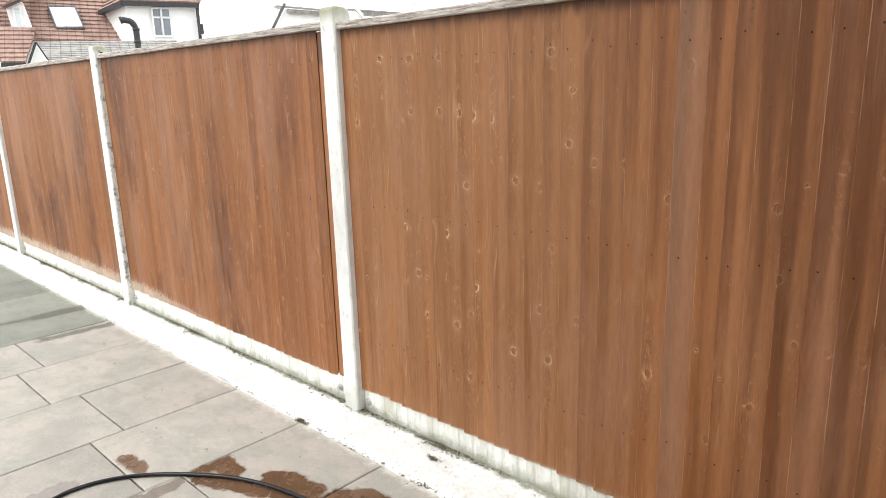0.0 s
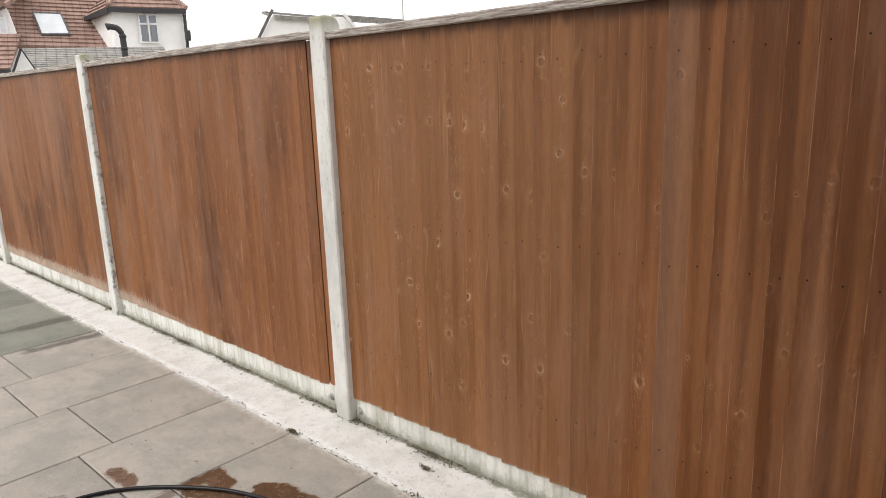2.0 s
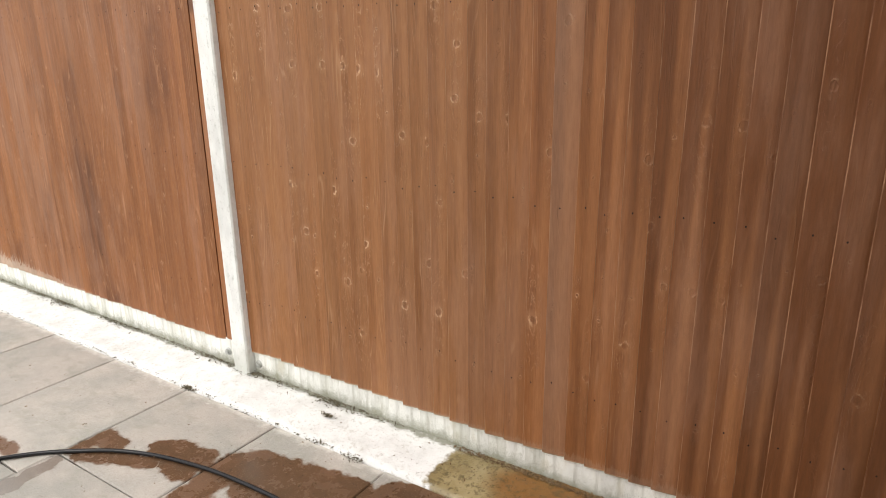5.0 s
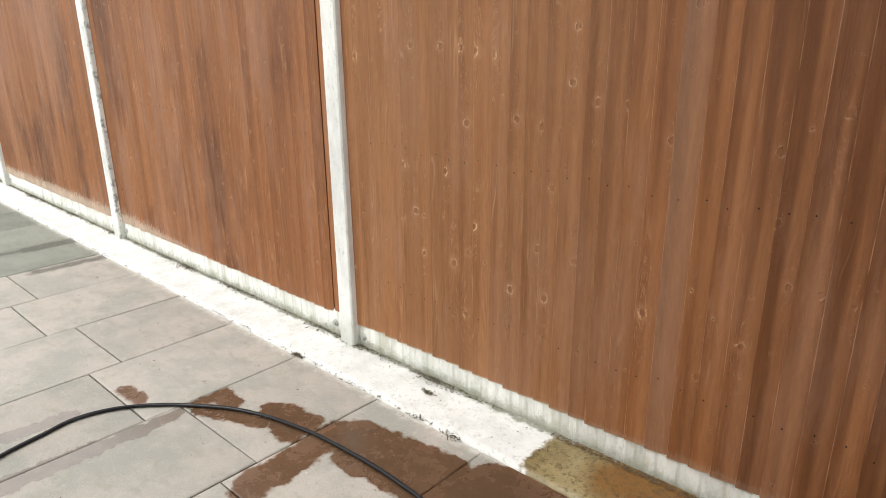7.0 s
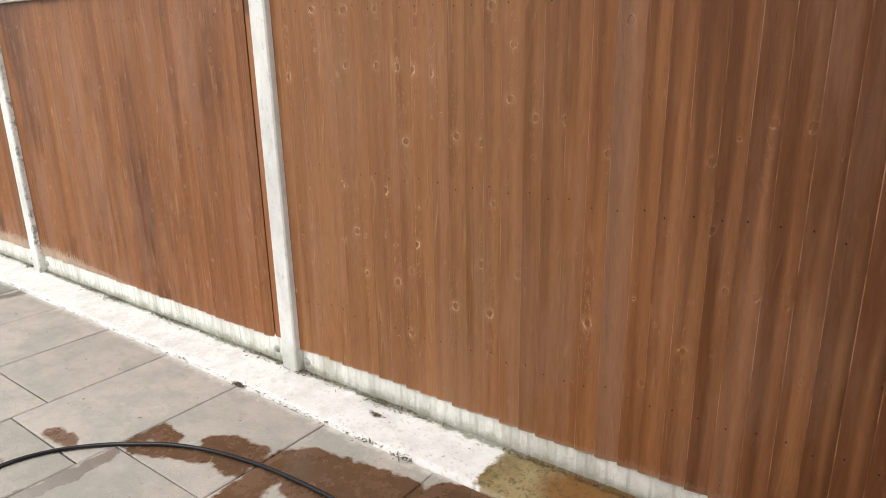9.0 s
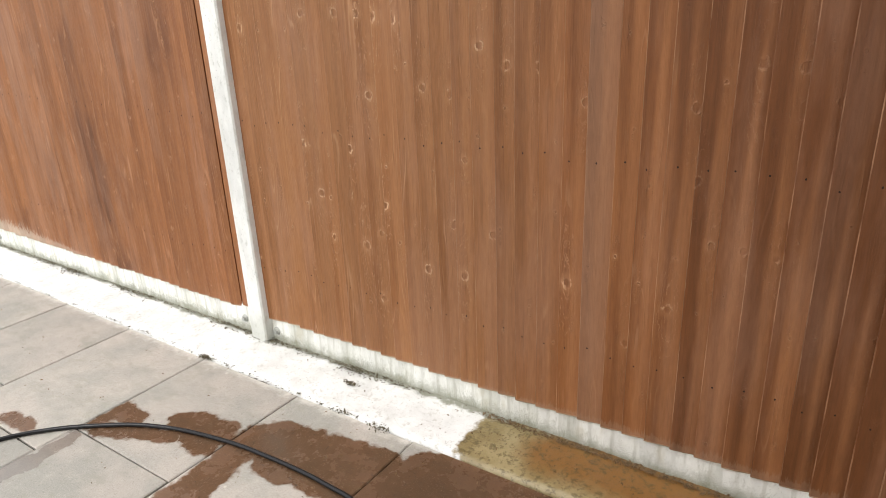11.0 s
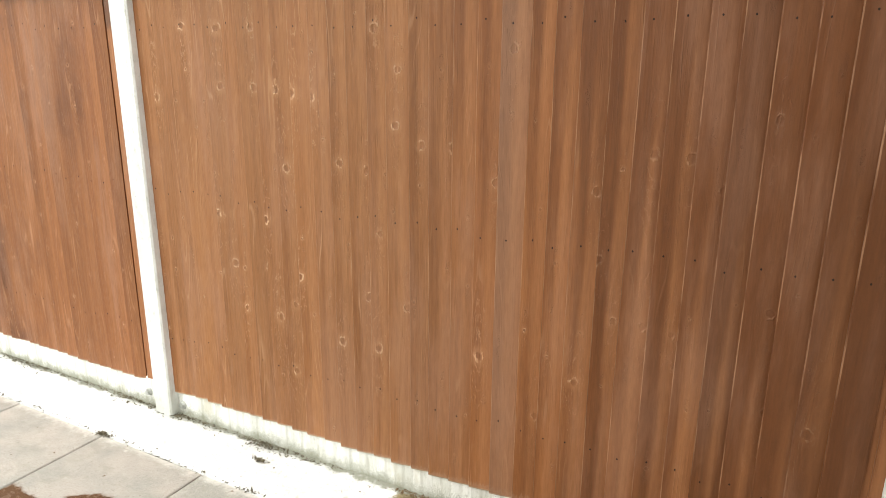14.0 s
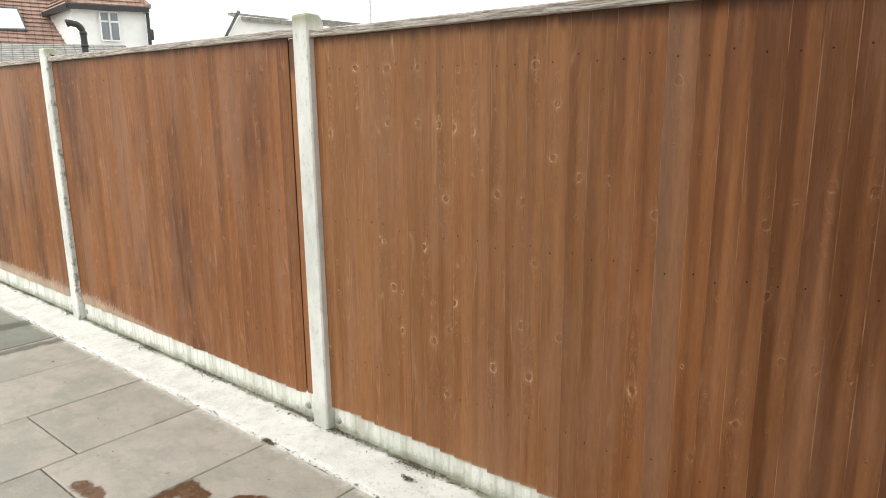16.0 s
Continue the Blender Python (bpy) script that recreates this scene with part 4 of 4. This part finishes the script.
# the low grey-roofed annexe in front of it, with a small white gable
a = house_root("annexe", 0.5, 19.0, "low annexe with a grey tiled roof and a small white gable", "outbuilding")
prism(a, "wall", [(-0.9, 18.4, -0.2), (2.3, 18.4, -0.2), (2.3, 18.4, 2.5), (-0.9, 18.4, 2.5)], 2.5, RENDER)
roof(a, "roof", (-0.72, 18.1, 2.45), (2.35, 18.1, 2.5), (2.25, 20.0, 3.24), (-1.02, 20.0, 3.18), 14, TILE_GREY, "grey tiled roof", lip=0.02)
prism(a, "gable", [(-1.18, 18.0, -0.2), (-0.68, 18.0, -0.2), (-0.68, 18.0, 2.46), (-0.92, 18.0, 2.95), (-1.18, 18.0, 2.42)], 1.0, RENDER)
bar(a, "bargeboard", (-1.22, 17.9, 2.32), (-0.92, 17.9, 3.0), 0.032, BLACK)
bar(a, "bargeboard", (-0.66, 17.9, 2.46), (-0.92, 17.9, 3.0), 0.02, BLACK)

# the black flue
p = down(0.98, 15)
f = thing("flue_pipe", pose(p.x, p.y, p.z), "black plastic flue pipe with an elbow at its top", "pipe")
bm = bmesh.new()
tube(bm, [far(0.975, 15, -0.2), far(0.975, 15, 1.5), far(0.975, 15, 2.95)] + [far(0.975 - 0.14 * (1 - math.cos(k * 0.26)), 15, 2.97 + 0.2 * math.sin(k * 0.26)) for k in range(1, 7)] + [far(0.76, 15, 3.185), far(0.71, 15, 3.17)], 0.078, 16)
part("pipe", bm, BLACK, f)
for z in (2.75, 2.98):
    bm = bmesh.new()
    tube(bm, [far(0.975, 15, z), far(0.975, 15, z + 0.05)], 0.09, 16)
    part("collar", bm, BLACK, f)
bm = bmesh.new()
tube(bm, [far(0.75, 15, 3.185), far(0.705, 15, 3.17)], 0.092, 16)
part("collar", bm, BLACK, f)

# the far white terrace with a dark roof and brick chimney
t = house_root("terrace_house", -4.2, 31.5, "white terraced house with a dark roof, bay window and brick chimney", "house")
prism(t, "wall", [(-9, 30.6, -0.2), (-3.3, 30.6, -0.2), (-3.3, 30.6, 5.0), (-9, 30.6, 4.4)], 4.0, RENDER)
roof(t, "roof", (-9, 30.2, 4.1), (-3.4, 30.2, 4.75), (-3.1, 33, 5.6), (-9, 33, 5.6), 10, TILE_DARK, "dark slate roof")
prism(t, "bay", [(-4.66, 29.9, -0.2), (-3.94, 29.9, -0.2), (-3.84, 29.9, 4.55), (-4.66, 29.9, 4.30)], 0.9, RENDER)
bar(t, "fascia", (-4.8, 29.8, 4.30), (-3.80, 29.8, 4.62), 0.07, BLACK)
bar(t, "bargeboard", (-4.7, 30.0, 4.62), (-3.70, 30.0, 5.22), 0.045, TILE_DARK)
window(t, -4.50, -4.20, 29.85, 3.38, 4.14, 2, 0.7, SKY_PANE)
window(t, -3.74, -3.50, 30.5, 3.5, 4.42, 1, 0.75, SKY_PANE)
bar(t, "drainpipe", (-3.98, 29.8, 0.0), (-3.92, 29.8, 4.5), 0.05, BLACK)
prism(t, "chimney", [(-4.70, 34, 4.0), (-4.0, 34, 4.0), (-4.0, 34, 6.36), (-4.70, 34, 6.36)], 0.8, BRICK, "brown brick chimney stack")
for u in (-4.6, -4.43, -4.26, -4.1):
    bm = bmesh.new()
    tube(bm, [far(u, 34.3, 6.34), far(u, 34.3, 6.52)], 0.11, 12)
    part("chimney_pot", bm, BRICK, t)
# slim white pole leaning above the terrace roof
bar(t, "white_pole", (-4.09, 30.9, 5.14), (-4.15, 30.9, 5.74), 0.05, RENDER)

# the white bungalow behind the near post
b = house_root("bungalow", 7.2, 20.6, "white bungalow with grey roof edges, pale against the sky", "house")
prism(b, "wall", [(4.9, 20.05, -0.2), (9.6, 20.05, -0.2), (9.6, 20.05, 3.7), (7.75, 20.05, 3.85), (7.4, 20.05, 4.12), (6.5, 20.05, 4.08), (5.3, 20.05, 4.15), (4.9, 20.05, 3.5)], 3.5, RENDER)
bar(b, "bargeboard", (4.72, 19.95, 3.32), (5.27, 19.95, 4.25), 0.05, TILE_DARK)
bar(b, "bargeboard", (7.8, 19.95, 3.75), (7.4, 19.95, 4.2), 0.05, UPVC)
roof(b, "roof", (5.35, 19.9, 4.06), (6.9, 19.9, 4.0), (6.95, 21.2, 4.26), (5.27, 21.2, 4.36), 4, TILE_GREY, "pale grey roof edge")
roof(b, "roof", (7.62, 19.9, 4.02), (9.7, 19.9, 3.95), (9.75, 21.2, 4.22), (7.45, 21.2, 4.33), 4, TILE_GREY)
p = down(14.05, 30)
m = thing("aerial_mast", pose(p.x, p.y, p.z), "thin grey aerial mast with short cross rods", "aerial")
bm = bmesh.new()
tube(bm, [far(14.1, 30, -0.2), far(14.03, 30, 6.75)], 0.045, 8)
part("mast", bm, BOLT, m)
for k in range(3):
    bm = bmesh.new()
    tube(bm, [far(13.0 + 0.12 * k, 30, 6.42), far(13.05 + 0.12 * k, 30, 6.5)], 0.03, 6)
    part("rod", bm, BOLT, m)
bm = bmesh.new()
tube(bm, [far(12.95, 30, 6.44), far(14.05, 30, 6.55)], 0.012, 6)
part("boom", bm, BOLT, m)

# ---- unseen house wall behind the camera, added to dim the right of the fence ----
bm = bmesh.new()
box(bm, (1.1, -3.75, -0.1), (9.0, -3.45, 5.6))
tagged(new("blocker_wall", mesh_of("blocker_wall", bm, BRICK)), "unseen brown brick wall, added to cut the sky light on the fence", "wall", kind="structure")

# ---- paving slabs, last ----
slab_cache = {}


def slab_mesh(w, l, material):
    key = (round(w, 3), round(l, 3), material.name)
    if key not in slab_cache:
        bm = bmesh.new()
        c = 0.005
        a = [(0, 0), (w, 0), (w, l), (0, l)]
        b = [(c, c), (w - c, c), (w - c, l - c), (c, l - c)]
        rings = [[bm.verts.new((x, y, z)) for x, y in s] for s, z in ((a, -0.04), (a, -0.004), (b, 0.0))]
        for p, q in zip(rings, rings[1:]):
            for k in range(4):
                bm.faces.new((p[k], p[(k + 1) % 4], q[(k + 1) % 4], q[k]))
        bm.faces.new(rings[-1])
        slab_cache[key] = mesh_of("slab", bm, material)
    return slab_cache[key]


for k in range(-25, 11):
    x = -0.107 + 0.598 * k
    first = {-5: -1.02, -4: -0.885, -3: -1.035, -2: -0.893}.get(k, -0.898 if k % 2 == 0 else -1.052)
    ys = [-0.277, first] + [first - 0.755 * i for i in range(1, 5)]
    for y1, y0 in zip(ys, ys[1:]):
        ob = new("slab", slab_mesh(0.592, y1 - y0 - (0.006 if k >= -4 else 0.005), SLAB if k >= -4 else SLAB_GREY))
        ob.parent = pavement
        ob.matrix_basis = pose(x + 0.003, y0 + 0.003, 0.045 + rng.uniform(-0.0015, 0.0015), rng.uniform(-0.12, 0.12), rng.uniform(-0.12, 0.12), rng.uniform(-0.15, 0.15))
